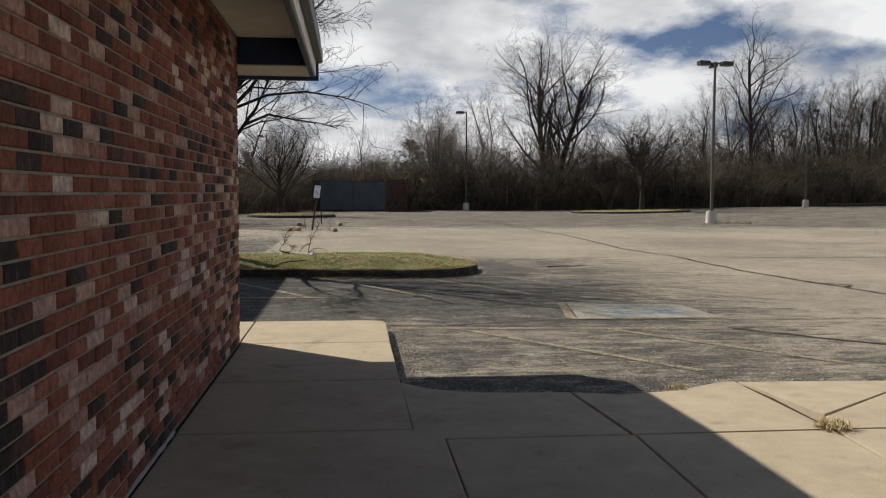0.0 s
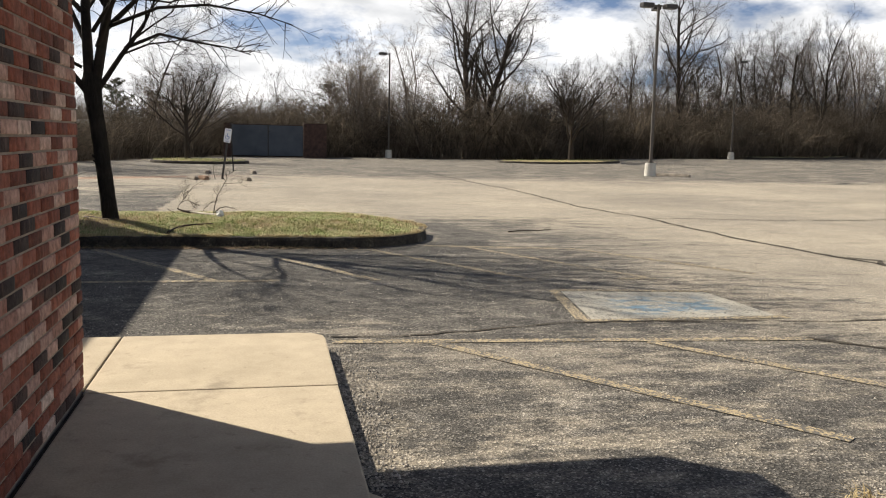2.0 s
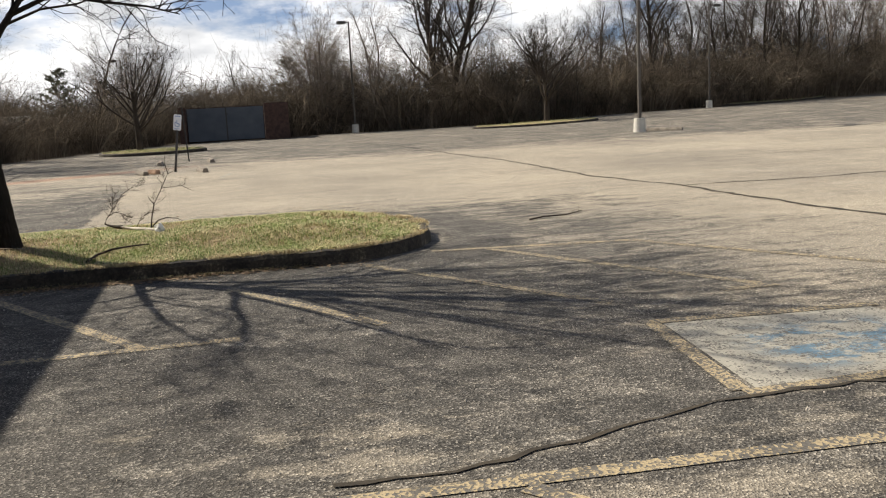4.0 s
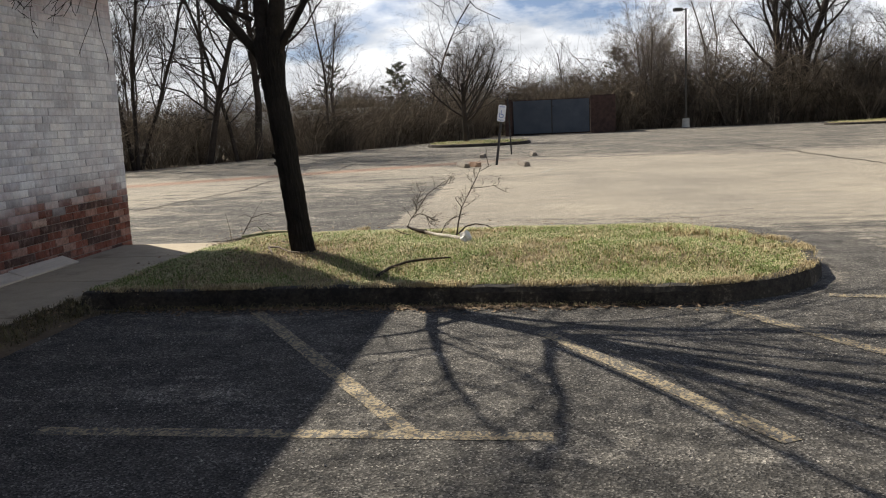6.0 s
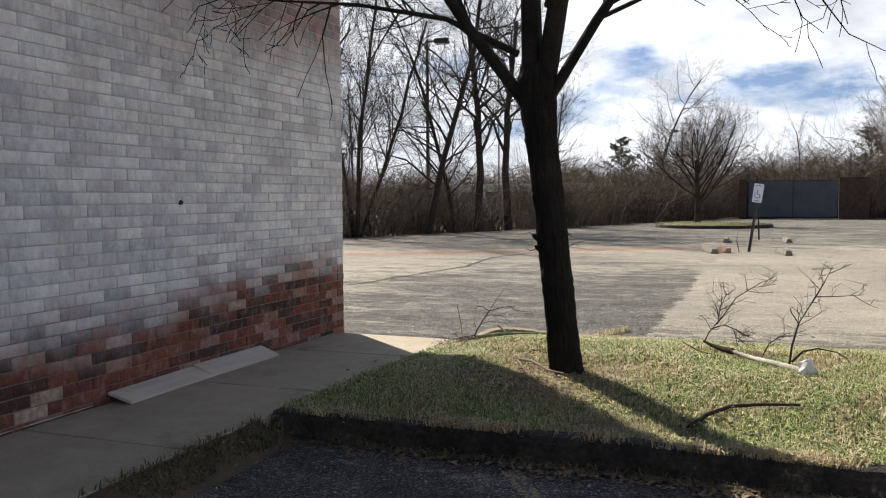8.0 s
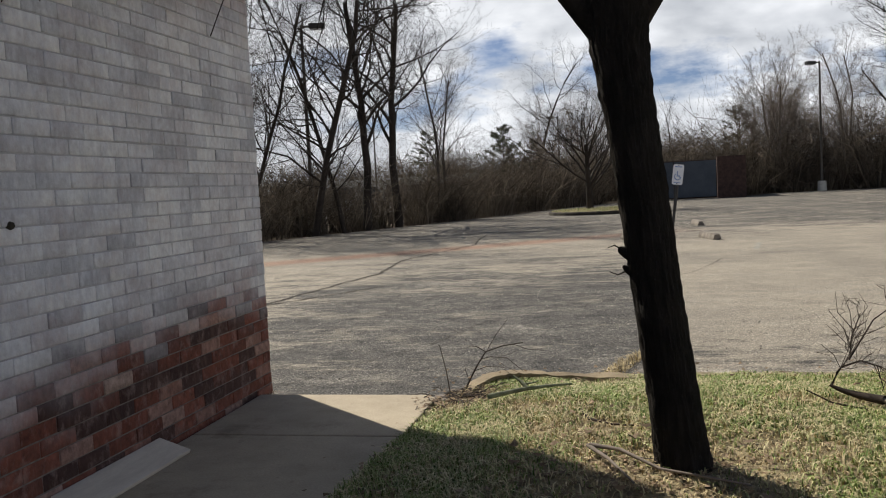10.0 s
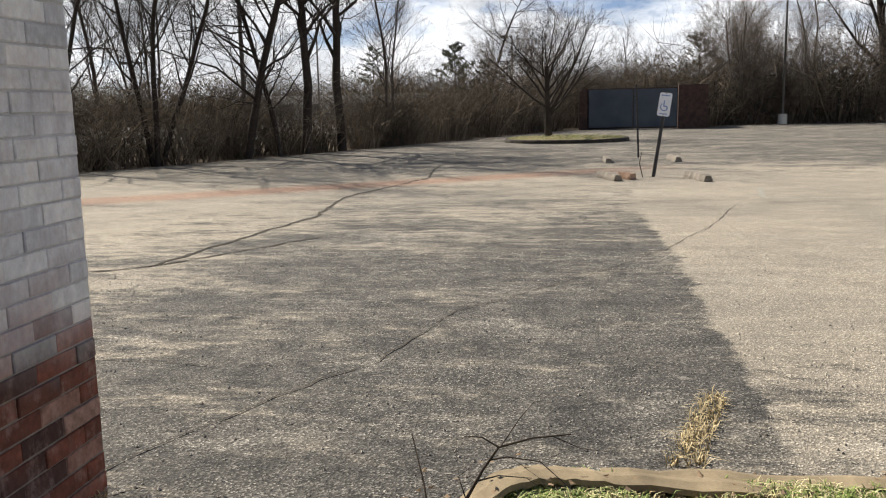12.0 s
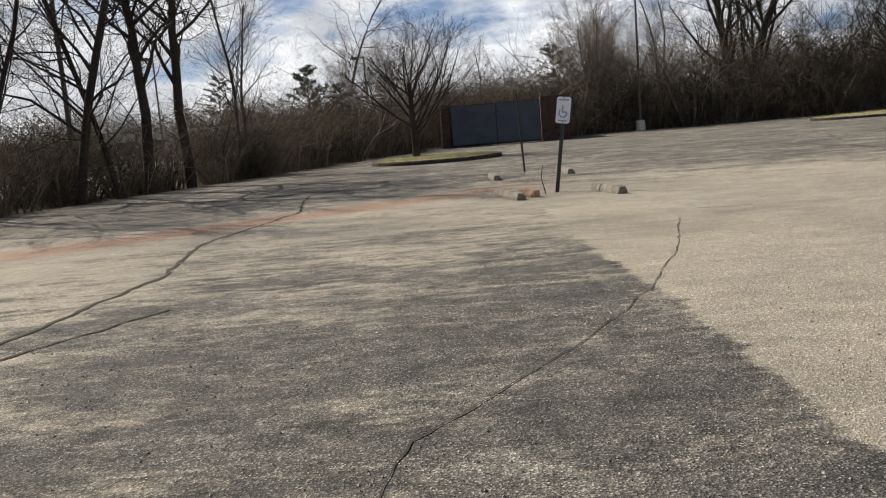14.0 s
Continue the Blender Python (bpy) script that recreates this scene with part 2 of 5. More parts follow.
def brick_mat(name, painted):
    m = Nodes(name)
    r = m.rand()
    batch = m.math("ADD", r, m.math("MULTIPLY", m.math("SUBTRACT", m.noise(0.9, 3, stretch=(1, 0.8, 1.6)), 0.5), 0.55))
    c = m.steps(batch, (0.0, (0.02, 0.016, 0.016)), (0.16, (0.045, 0.028, 0.025)), (0.2, (0.105, 0.036, 0.024)), (0.48, (0.175, 0.055, 0.034)),
                (0.74, (0.22, 0.078, 0.05)), (0.79, (0.28, 0.15, 0.115)), (0.93, (0.37, 0.24, 0.195)), (1.0, (0.46, 0.35, 0.29)))
    mott = m.noise(22, 5, 0.65)
    c = m.mix(0.8, c, m.mix(1.0, c, m.steps(mott, (0.3, 0.4), (0.7, 1.65)), "MULTIPLY"))
    fade = m.ramp_between(m.noise(9, 5, stretch=(1, 3.0, 0.5)), 0.52, 0.72)
    c = m.mix(m.math("MULTIPLY", fade, 0.2), c, (0.36, 0.22, 0.17))
    if painted:
        x, y, z = m.xyz()
        r2 = m.math("FRACT", m.math("MULTIPLY", r, 7.31))
        wob = m.math("ADD", m.math("MULTIPLY", m.math("SUBTRACT", m.noise(1.1, 5), 0.5), 0.7), m.math("MULTIPLY", m.math("SUBTRACT", r2, 0.5), 0.15))
        h = m.math("ADD", z, wob)
        lim = m.math("SUBTRACT", h, m.math("MULTIPLY", m.math("SUBTRACT", y, 9.0), 0.05))
        paint = m.math("MULTIPLY", m.ramp_between(lim, 0.5, 1.02), m.math("SUBTRACT", 1.0, m.math("MULTIPLY", m.math("MULTIPLY", m.ramp_between(h, 2.5, 3.2), m.ramp_between(y, 6.5, 9.4)), 0.7)))
        c = m.mix(0.25, c, (0.17, 0.08, 0.06))
        c = m.mix(m.math("MULTIPLY", m.ramp_between(m.noise(7, 6, 0.72, stretch=(1, 1.4, 1)), 0.5, 0.68), 0.35), c, (0.42, 0.31, 0.27))
        worn = m.steps(m.math("ADD", m.math("MULTIPLY", m.noise(3.2, 6, 0.7), 0.6), m.math("MULTIPLY", m.noise(26, 4, 0.7), 0.4)), (0.34, 0.62), (0.6, 1.0))
        wp = m.steps(m.math("ADD", m.math("MULTIPLY", r2, 0.17), m.math("ADD", m.math("MULTIPLY", m.noise(12, 5, 0.7, stretch=(1, 1.6, 0.6)), 0.44), m.math("MULTIPLY", m.noise(1.7, 5, 0.65), 0.45))),
                     (0.38, (0.5, 0.51, 0.55)), (0.52, (0.7, 0.705, 0.735)), (0.66, (0.88, 0.88, 0.88)))
        c = m.mix(m.math("MULTIPLY", paint, worn), c, wp)
    return m.done(c, 0.88, m.math("ADD", m.noise(45, 5), m.math("MULTIPLY", mott, 1.5)), 0.006, 0.7, spec=0.25)


def painted_mortar():
    m = Nodes("painted_mortar")
    x, y, z = m.xyz()
    wob = m.math("MULTIPLY", m.math("SUBTRACT", m.noise(1.1, 5), 0.5), 0.7)
    bare = m.steps(m.noise(20, 4), (0.3, (0.15, 0.125, 0.11)), (0.7, (0.27, 0.23, 0.2)))
    paint = m.steps(m.noise(6, 5, 0.7), (0.3, (0.36, 0.358, 0.375)), (0.7, (0.58, 0.575, 0.59)))
    return m.done(m.mix(m.ramp_between(m.math("ADD", z, wob), 0.5, 1.05), bare, paint), 0.95, m.noise(120, 3), 0.003)


def paint_mat(name, col, cover, second=None):
    """Road paint worn down to the asphalt, with remnants of a second colour."""
    m = Nodes(name)
    if second:
        x, y, z = m.xyz()
        inner = m.math("MULTIPLY", m.math("MULTIPLY", m.ramp_between(x, 4.1, 4.5), m.math("SUBTRACT", 1.0, m.ramp_between(x, 5.2, 5.55))), m.math("MULTIPLY", m.ramp_between(y, 2.12, 2.35), m.math("SUBTRACT", 1.0, m.ramp_between(y, 2.9, 3.3))))
        col = m.mix(m.math("MULTIPLY", m.ramp_between(m.noise(2.6, 6, 0.7, stretch=(0.8, 1.3, 1)), 0.46, 0.56), inner), col, second)
    w = m.math("ADD", m.math("MULTIPLY", m.noise(5, 6, 0.7), 0.55), m.math("MULTIPLY", m.voronoi(70.0, out="Color"), 0.45))
    keep = m.ramp_between(w, cover, cover + 0.16)
    under = m.steps(m.voronoi(70.0, out="Color"), (0.1, GREY_A), (0.9, GREY_B))
    return m.done(m.mix(keep, col, under), 0.85, m.voronoi(70.0), 0.006, 0.5)


def blade_mat():
    m = Nodes("lawn_grass")
    r = m.rand()
    green = m.steps(r, (0.0, (0.09, 0.145, 0.025)), (0.4, (0.21, 0.29, 0.06)), (0.7, (0.38, 0.43, 0.15)))
    straw = m.steps(r, (0.0, (0.42, 0.34, 0.17)), (1.0, (0.66, 0.57, 0.34)))
    f = m.ramp_between(m.math("ADD", m.math("MULTIPLY", r, 0.5), m.math("MULTIPLY", m.noise(2.4, 5, 0.65), 1.1)), 0.7, 0.99)
    return m.done(m.mix(f, green, straw), 0.7)


def bark_mat(name, a, b, ridge):
    m = Nodes(name)
    n1 = m.noise(ridge, 5, 0.7, stretch=(1, 1, 0.18))
    c = m.mix(0.5, m.steps(n1, (0.3, a), (0.7, b)), m.steps(m.noise(4, 4), (0.3, a), (0.7, b)))
    lichen = m.ramp_between(m.noise(55, 5, 0.75), 0.6, 0.72)
    c = m.mix(m.math("MULTIPLY", lichen, 0.35), c, (0.1, 0.095, 0.08))
    return m.done(c, 0.95, m.math("ADD", n1, m.math("MULTIPLY", m.noise(110, 4, 0.7, stretch=(1, 1, 0.5)), 0.8)), 0.014, 0.95, spec=0.15)


M_ASPHALT = asphalt()
M_CONC = concrete("pavement_concrete", (0.35, 0.295, 0.21), (0.46, 0.39, 0.285), (0.17, 0.14, 0.1))
M_KERB = kerb_mat()
M_KERB_TAN = concrete("tan_kerb_concrete", (0.14, 0.108, 0.066), (0.36, 0.285, 0.175), (0.05, 0.04, 0.03))
M_BASE = concrete("pole_base_concrete", (0.48, 0.46, 0.4), (0.6, 0.58, 0.52), (0.25, 0.23, 0.2))
M_BRICK = brick_mat("red_brick", False)
M_BRICK_P = brick_mat("painted_brick", True)
M_MORTAR = plain("mortar", (0.17, 0.138, 0.11), (0.29, 0.24, 0.19), 8, 0.95, 150, 0.003)
M_MORTAR_P = painted_mortar()
M_SEAL = plain("joint_dirt", (0.03, 0.026, 0.02), (0.06, 0.05, 0.035), 6, 1.0, 90)
M_CRACK = plain("crack_fill", (0.02, 0.017, 0.014), (0.075, 0.062, 0.044), 3, 1.0, 70)
M_DARKBRICK = plain("dark_brown_brick", (0.035, 0.022, 0.018), (0.085, 0.05, 0.04), 5, 0.9, 30, 0.01)
M_FARDARK = plain("dark_tree_bark", (0.024, 0.02, 0.017), (0.065, 0.054, 0.045), 0.8, 0.95, 12, spec=0.15)
M_YELLOW = paint_mat("yellow_road_paint", (0.37, 0.3, 0.185), 0.4)
M_WHITE_P = paint_mat("white_road_paint", (0.34, 0.32, 0.265), 0.5)
M_PANEL_P = paint_mat("panel_road_paint", (0.34, 0.325, 0.275), 0.52, (0.1, 0.17, 0.23))
M_EARTH = plain("leaf_litter_earth", (0.075, 0.055, 0.035), (0.16, 0.12, 0.075), 1.2, 1.0, 30, 0.02)
M_SOIL = plain("lawn_soil", (0.12, 0.09, 0.05), (0.42, 0.35, 0.2), 14, 1.0, 130, 0.02)
M_GRASS = blade_mat()
M_WEED = plain("low_weeds", (0.07, 0.062, 0.03), (0.2, 0.165, 0.08), 9, 0.85, 60, vary=0.4)
M_STRAW = plain("dry_straw", (0.36, 0.28, 0.14), (0.55, 0.45, 0.26), 9, 0.8, 60, vary=0.3)
M_LEAF = plain("dead_leaf", (0.12, 0.075, 0.04), (0.28, 0.2, 0.12), 12, 0.8, 90, vary=0.4)
M_STONE = plain("grit", (0.2, 0.18, 0.15), (0.5, 0.46, 0.4), 12, 0.9, 90, vary=0.4)
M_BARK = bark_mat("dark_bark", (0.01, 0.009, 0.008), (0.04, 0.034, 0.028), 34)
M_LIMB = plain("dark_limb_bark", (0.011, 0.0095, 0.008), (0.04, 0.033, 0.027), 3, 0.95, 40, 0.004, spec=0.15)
M_TWIG = plain("twig_bark", (0.03, 0.024, 0.019), (0.065, 0.05, 0.04), 3, 0.9, 40, spec=0.15)
M_FARBARK = plain("grey_brown_bark", (0.05, 0.042, 0.036), (0.11, 0.092, 0.078), 0.8, 0.95, 12, spec=0.15)
M_PALEBARK = plain("pale_bark", (0.14, 0.12, 0.1), (0.27, 0.225, 0.19), 0.8, 0.95, 12, spec=0.15)
M_BRUSH = plain("brush_twigs", (0.04, 0.033, 0.026), (0.215, 0.175, 0.13), 0.42, 0.95, 2.2, vary=0.6, spec=0.15)
M_PALELOT = concrete("pale_far_pavement", (0.42, 0.41, 0.39), (0.6, 0.59, 0.56), (0.3, 0.28, 0.26))
M_BIRCH = plain("stripped_branch_wood", (0.12, 0.095, 0.07), (0.62, 0.57, 0.48), 5, 0.8, 60)
M_GREENWOOD = plain("greenish_peeled_wood", (0.09, 0.1, 0.06), (0.3, 0.32, 0.21), 14, 0.8, 60)
M_RAG = plain("white_broken_wood", (0.72, 0.7, 0.66), (0.82, 0.81, 0.78), 20, 0.7, 90)
M_NEEDLE = plain("pine_needles", (0.035, 0.043, 0.02), (0.1, 0.1, 0.05), 1.5, 0.8, 9, vary=0.35)
M_POLE = plain("bronze_painted_steel", (0.065, 0.057, 0.05), (0.11, 0.097, 0.084), 3, 0.5, 60, 0.001, metal=0.2)
M_HEAD = plain("dark_lamp_housing", (0.025, 0.024, 0.023), (0.05, 0.047, 0.045), 4, 0.5, 60, 0.001)
M_LENS = plain("lamp_glass", (0.3, 0.3, 0.3), (0.4, 0.4, 0.4), 9, 0.25, 60, 0.0005)
M_GATE = plain("blue_grey_painted_panel", (0.05, 0.062, 0.08), (0.085, 0.1, 0.12), 0.9, 0.7, 30, 0.002)
M_BLUE = plain("dark_blue_painted_trim", (0.016, 0.03, 0.075), (0.028, 0.048, 0.11), 3, 0.55, 60, 0.001)
M_SOFFIT = plain("cream_soffit_board", (0.5, 0.47, 0.41), (0.6, 0.57, 0.5), 3, 0.7, 60, 0.001)
M_TRIM = plain("white_painted_trim", (0.62, 0.6, 0.57), (0.74, 0.72, 0.68), 5, 0.6, 60, 0.001)
M_GUTTER = plain("dark_gutter_metal", (0.02, 0.02, 0.022), (0.045, 0.045, 0.05), 5, 0.45, 60, 0.001, metal=0.3)
M_ROOF = plain("roof_felt", (0.08, 0.075, 0.07), (0.13, 0.12, 0.115), 2, 0.95, 40, 0.004)
M_SIGN = plain("white_sign_face", (0.68, 0.7, 0.74), (0.78, 0.8, 0.83), 9, 0.45, 60, 0.0005)
M_SIGNBLUE = plain("blue_sign_print", (0.16, 0.25, 0.48), (0.28, 0.37, 0.58), 9, 0.45, 60, 0.0005)
M_BOARD = plain("pale_weathered_board", (0.55, 0.48, 0.39), (0.72, 0.65, 0.54), 3, 0.8, 40, 0.002, stretch=(4, 0.6, 4))
M_STOP = plain("wheel_stop_concrete", (0.11, 0.095, 0.077), (0.32, 0.28, 0.23), 4, 0.9, 50, 0.006)
M_RUSTY = plain("rusty_stained_concrete", (0.3, 0.17, 0.1), (0.48, 0.34, 0.24), 4, 0.9, 50, 0.008)
M_FARWALL = plain("pale_far_wall", (0.34, 0.33, 0.31), (0.44, 0.43, 0.41), 0.5, 0.8, 6)
M_GLASSY = plain("dark_window_glass", (0.03, 0.035, 0.04), (0.05, 0.055, 0.06), 0.5, 0.15, 6)


# ---- mesh helpers ----
def smooth(a, b, v):
    t = min(1.0, max(0.0, (v - a) / (b - a)))
    return t * t * (3 - 2 * t)


def rise(x, y):
    """The lot climbs gently towards its far corner, and the wood behind it goes on up."""
    z = 0.4 * smooth(18, 42, x) * smooth(30, 62, y)
    return z + 3.0 * smooth(30, 80, x) * smooth(66, 110, y)


def link(name, me, mat, parent=None, label=""):
    if mat is not None and not me.materials:
        me.materials.append(mat)
    ob = new(name, me)
    if parent is not None:
        ob.parent = parent
    if label:
        ob["label"] = label
    return ob


def part(name, bm, mat, parent=None, label="", shade=False):
    me = bpy.data.meshes.new(name)
    bm.normal_update()
    bm.to_mesh(me)
    bm.free()
    if shade:
        me.shade_smooth()
    return link(name, me, mat, parent, label)


def fast_mesh(name, verts, faces, shade=False):
    """verts: n x 3, faces: m x k indices, all with the same number of corners."""
    verts, faces = np.asarray(verts, np.float32), np.asarray(faces, np.int32)
    me = bpy.data.meshes.new(name)
    me.vertices.add(len(verts))
    me.vertices.foreach_set("co", verts.ravel())
    m, k = faces.shape
    me.loops.add(m * k)
    me.loops.foreach_set("vertex_index", faces.ravel())
    me.polygons.add(m)
    me.polygons.foreach_set("loop_start", np.arange(0, m * k, k, dtype=np.int32))
    me.update(calc_edges=True)
    if shade:
        me.shade_smooth()
    return me


def box(bm, x0, x1, y0, y1, z0, z1, bevel=0.0, m=None):
    r = bmesh.ops.create_cube(bm, size=1, matrix=(m or Matrix()) @ Matrix.Translation(((x0 + x1) / 2, (y0 + y1) / 2, (z0 + z1) / 2)) @ Matrix.Diagonal((x1 - x0, y1 - y0, z1 - z0, 1)))
    if bevel:
        es = list({e for v in r["verts"] for e in v.link_edges})
        bmesh.ops.bevel(bm, geom=es, offset=bevel, segments=2, affect="EDGES", profile=0.6)
    return bm


def boxed(*a, **k):
    return box(bmesh.new(), *a, **k)


def prism(poly, z0, ztop, bevel=0.012):
    """A slab with the outline poly; ztop: a number or a function of x, y."""
    f = ztop if callable(ztop) else (lambda x, y: ztop)
    bm = bmesh.new()
    low = [bm.verts.new((x, y, z0)) for x, y in poly]
    top = [bm.verts.new((x, y, f(x, y))) for x, y in poly]
    n = len(poly)
    bm.faces.new(low[::-1])
    cap = bm.faces.new(top)
    for i in range(n):
        bm.faces.new((low[i], low[(i + 1) % n], top[(i + 1) % n], top[i]))
    bmesh.ops.recalc_face_normals(bm, faces=bm.faces)
    if bevel:
        bmesh.ops.bevel(bm, geom=list(cap.edges), offset=bevel, segments=2, affect="EDGES", profile=0.6)
    return bm


def ribbon(points, width, z, rng, jag=0.0, step=0.12):
    """A thin band on the ground along a bent line."""
    pts = []
    for (x0, y0), (x1, y1) in zip(points, points[1:]):
        n = max(1, int(math.hypot(x1 - x0, y1 - y0) / step))
        pts += [(x0 + (x1 - x0) * i / n, y0 + (y1 - y0) * i / n) for i in range(n)]
    pts.append(points[-1])
    bm, row, drift = bmesh.new(), None, 0.0
    for i, (x, y) in enumerate(pts):
        a, b = pts[max(0, i - 1)], pts[min(len(pts) - 1, i + 1)]
        d = Vector((b[0] - a[0], b[1] - a[1])).normalized()
        drift = drift * 0.8 + rng.uniform(-jag, jag)
        w = width * 0.5 * (rng.uniform(0.35, 1.25) if jag else rng.uniform(0.94, 1.04))
        c = Vector((x, y)) + Vector((-d.y, d.x)) * drift
        s = [c + Vector((-d.y, d.x)) * w, c - Vector((-d.y, d.x)) * w]
        new_row = [bm.verts.new((p.x, p.y, z + rise(p.x, p.y))) for p in s]
        if row:
            bm.faces.new((row[0], row[1], new_row[1], new_row[0]))
        row = new_row
    bmesh.ops.recalc_face_normals(bm, faces=bm.faces)
    return bm


class Tubes:
    """Many tapering tubes, gathered into one mesh."""

    def __init__(self):
        self.v, self.f, self.count = [], [], 0

    def add(self, pts, radii, sides=5, closed=True):
        p = np.array([tuple(q) for q in pts], float)
        r = np.asarray(radii, float)
        d = np.gradient(p, axis=0)
        d /= np.linalg.norm(d, axis=1)[:, None] + 1e-9
        ref = np.where(np.abs(d[:, 2:3]) > 0.9, np.array([[1.0, 0, 0]]), np.array([[0, 0, 1.0]]))
        u = np.cross(d, ref)
        u /= np.linalg.norm(u, axis=1)[:, None] + 1e-9
        w = np.cross(d, u)
        a = np.arange(sides) * 2 * np.pi / sides
        ring = p[:, None, :] + r[:, None, None] * (np.cos(a)[None, :, None] * u[:, None, :] + np.sin(a)[None, :, None] * w[:, None, :])
        n = len(p)
        self.v.append(ring.reshape(-1, 3))
        i = np.arange(n - 1)[:, None] * sides
        j = np.arange(sides)[None, :]
        k = (j + 1) % sides
        self.f.append((np.stack([i + j, i + k, i + sides + k, i + sides + j], -1).reshape(-1, 4)) + self.count)
        self.count += n * sides

    def mesh(self, name, shade=True):
        return fast_mesh(name, np.concatenate(self.v), np.concatenate(self.f), shade)


def inside(poly, x, y):
    c, n = False, len(poly)
    for i in range(n):
        (x0, y0), (x1, y1) = poly[i], poly[i - 1]
        if (y0 > y) != (y1 > y) and x < (x1 - x0) * (y - y0) / (y1 - y0) + x0:
            c = not c
    return c


# ---- ground, lot ----
def ground():
    xs = [-900, -300, -120, -60] + list(range(-40, 121, 8)) + [160, 300, 900]
    ys = [-900, -300, -100] + list(range(-40, 121, 8)) + [160, 240, 400, 1500]
    bm = bmesh.new()
    vs = [[bm.verts.new((x, y, rise(min(x, 200), min(y, 200)) - 0.04)) for x in xs] for y in ys]
    for a, b in zip(vs, vs[1:]):
        for i in range(len(xs) - 1):
            bm.faces.new((a[i], a[i + 1], b[i + 1], b[i]))
    return tagged(part("ground", bm, M_EARTH, shade=True), "brown earth with leaf litter around the parking lot", "ground", kind="structure")


LOT = [(-40, -40), (95, -40), (95, 83), (57, 73.3), (40, 68.3), (24, 66.2), (8.5, 66.4), (5.7, 61.8), (-2, 61.8), (-5, 55), (-7.2, 48.5), (-10.6, 40.5), (-13.7, 33.6), (-16.4, 28.2), (-22, 18), (-40, -5)]


def lot():
    bm = bmesh.new()
    bm.faces.new([bm.verts.new((x, y, 0)) for x, y in LOT])
    for v in range(16, 90, 6):
        bmesh.ops.bisect_plane(bm, geom=bm.verts[:] + bm.edges[:] + bm.faces[:], plane_co=(v, 0, 0), plane_no=(1, 0, 0))
    for v in range(28, 78, 5):
        bmesh.ops.bisect_plane(bm, geom=bm.verts[:] + bm.edges[:] + bm.faces[:], plane_co=(0, v, 0), plane_no=(0, 1, 0))
    for v in bm.verts:
        v.co.z = rise(v.co.x, v.co.y)
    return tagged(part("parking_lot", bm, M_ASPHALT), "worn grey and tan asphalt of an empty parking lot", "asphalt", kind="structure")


ground()
lot()


def setting(ob, label, category):
    return tagged(ob, label, category, kind="structure")


# painted bay lines
PAINT = [[(-1.5, 4.42), (1.15, 4.37)], [(-1.25, 7.1), (0.45, 4.42)], [(1.07, 6.36), (2.22, 4.32)], [(2.45, 6.95), (4.02, 4.22)], [(3.92, 7.2), (5.42, 4.3)],
         [(5.52, 6.96), (6.95, 4.5)], [(3.3, 7.4), (5.5, 6.95)], [(5.0, 4.25), (5.5, 4.25)], [(1.5, 1.46), (5.4, 1.15)], [(2.28, 1.33), (4.1, -1.1)], [(3.99, 1.2), (5.6, -0.9)],
         [(3.75, 2.0), (5.75, 2.0)], [(3.75, 2.05), (4.0, 3.55)], [(4.0, 3.55), (5.7, 3.35)]]
rng = random.Random(4)
for i, line in enumerate(PAINT):
    setting(part("road_marking", ribbon(line, 0.11, 0.0032 + 0.00025 * i, rng), M_YELLOW), "faded yellow parking bay line worn into the asphalt", "road marking")
for line in ([(11.5, 21), (12.6, 20.6)], [(0.9, 22.5), (2.0, 22.4)], [(0.9, 22.5), (1.2, 24.2)], [(19, 27.5), (25, 27.3)]):
    setting(part("road_marking", ribbon(line, 0.1, 0.004, rng, 0.0), M_WHITE_P), "worn white line on the lot", "road marking")
setting(part("accessible_bay_panel", prism([(3.85, 2.06), (5.68, 2.06), (5.62, 3.3), (4.06, 3.48)], -0.02, 0.003, 0), M_PANEL_P), "weathered pale painted panel with faint blue", "road marking")

# cracks in the asphalt
CRACKS = [([(8.7, 27), (8.9, 22), (8.6, 15), (9.0, 12), (8.9, 9.5), (9.1, 5.9), (9.35, 4.2), (9.2, 0)], 0.1), ([(9.1, 12.0), (11.5, 11.7), (13.6, 11.7), (16, 12.2)], 0.07),
          ([(9.05, 6.0), (9.6, 5.5), (9.3, 5.2)], 0.09), ([(9.3, 3.6), (8.7, 3.0), (9.5, 2.5), (8.4, 1.8)], 0.04), ([(7.3, 44), (8.6, 36), (8.7, 27)], 0.12),
          ([(-11, 14.2), (-8.6, 14.9), (-6.65, 15.96), (-6.4, 18.2), (-6.14, 20.1), (-6.4, 22.9)], 0.07), ([(-6.6, 16.0), (-6.0, 17.0), (-5.4, 18.0)], 0.05),
          ([(-4.4, 10.9), (-3.73, 12.4), (-3.46, 12.8), (-3.14, 14.2), (-2.14, 15.6), (-1.16, 17.3), (-0.34, 19.3), (0.3, 21.5)], 0.012), ([(-5.8, 12.7), (-4.5, 12.6), (-3.4, 12.9)], 0.008),
          ([(-6.4, 22.9), (-5.5, 27), (-5.9, 31), (-3.5, 36)], 0.07), ([(1.5, 1.62), (2.3, 1.68), (3.3, 1.9), (4.4, 1.93), (6.2, 1.75), (8.4, 1.8)], 0.035),
          ([(14, 18), (18, 17.2), (24, 17.6)], 0.06), ([(5.4, 1.2), (6.4, 0.2), (7.5, -0.6), (9, -0.9)], 0.07),
          ([(-14, 33.2), (-10.4, 35.2), (-8.6, 37.8)], 0.12), ([(12, 40), (16, 41.5), (22, 41)], 0.15)]
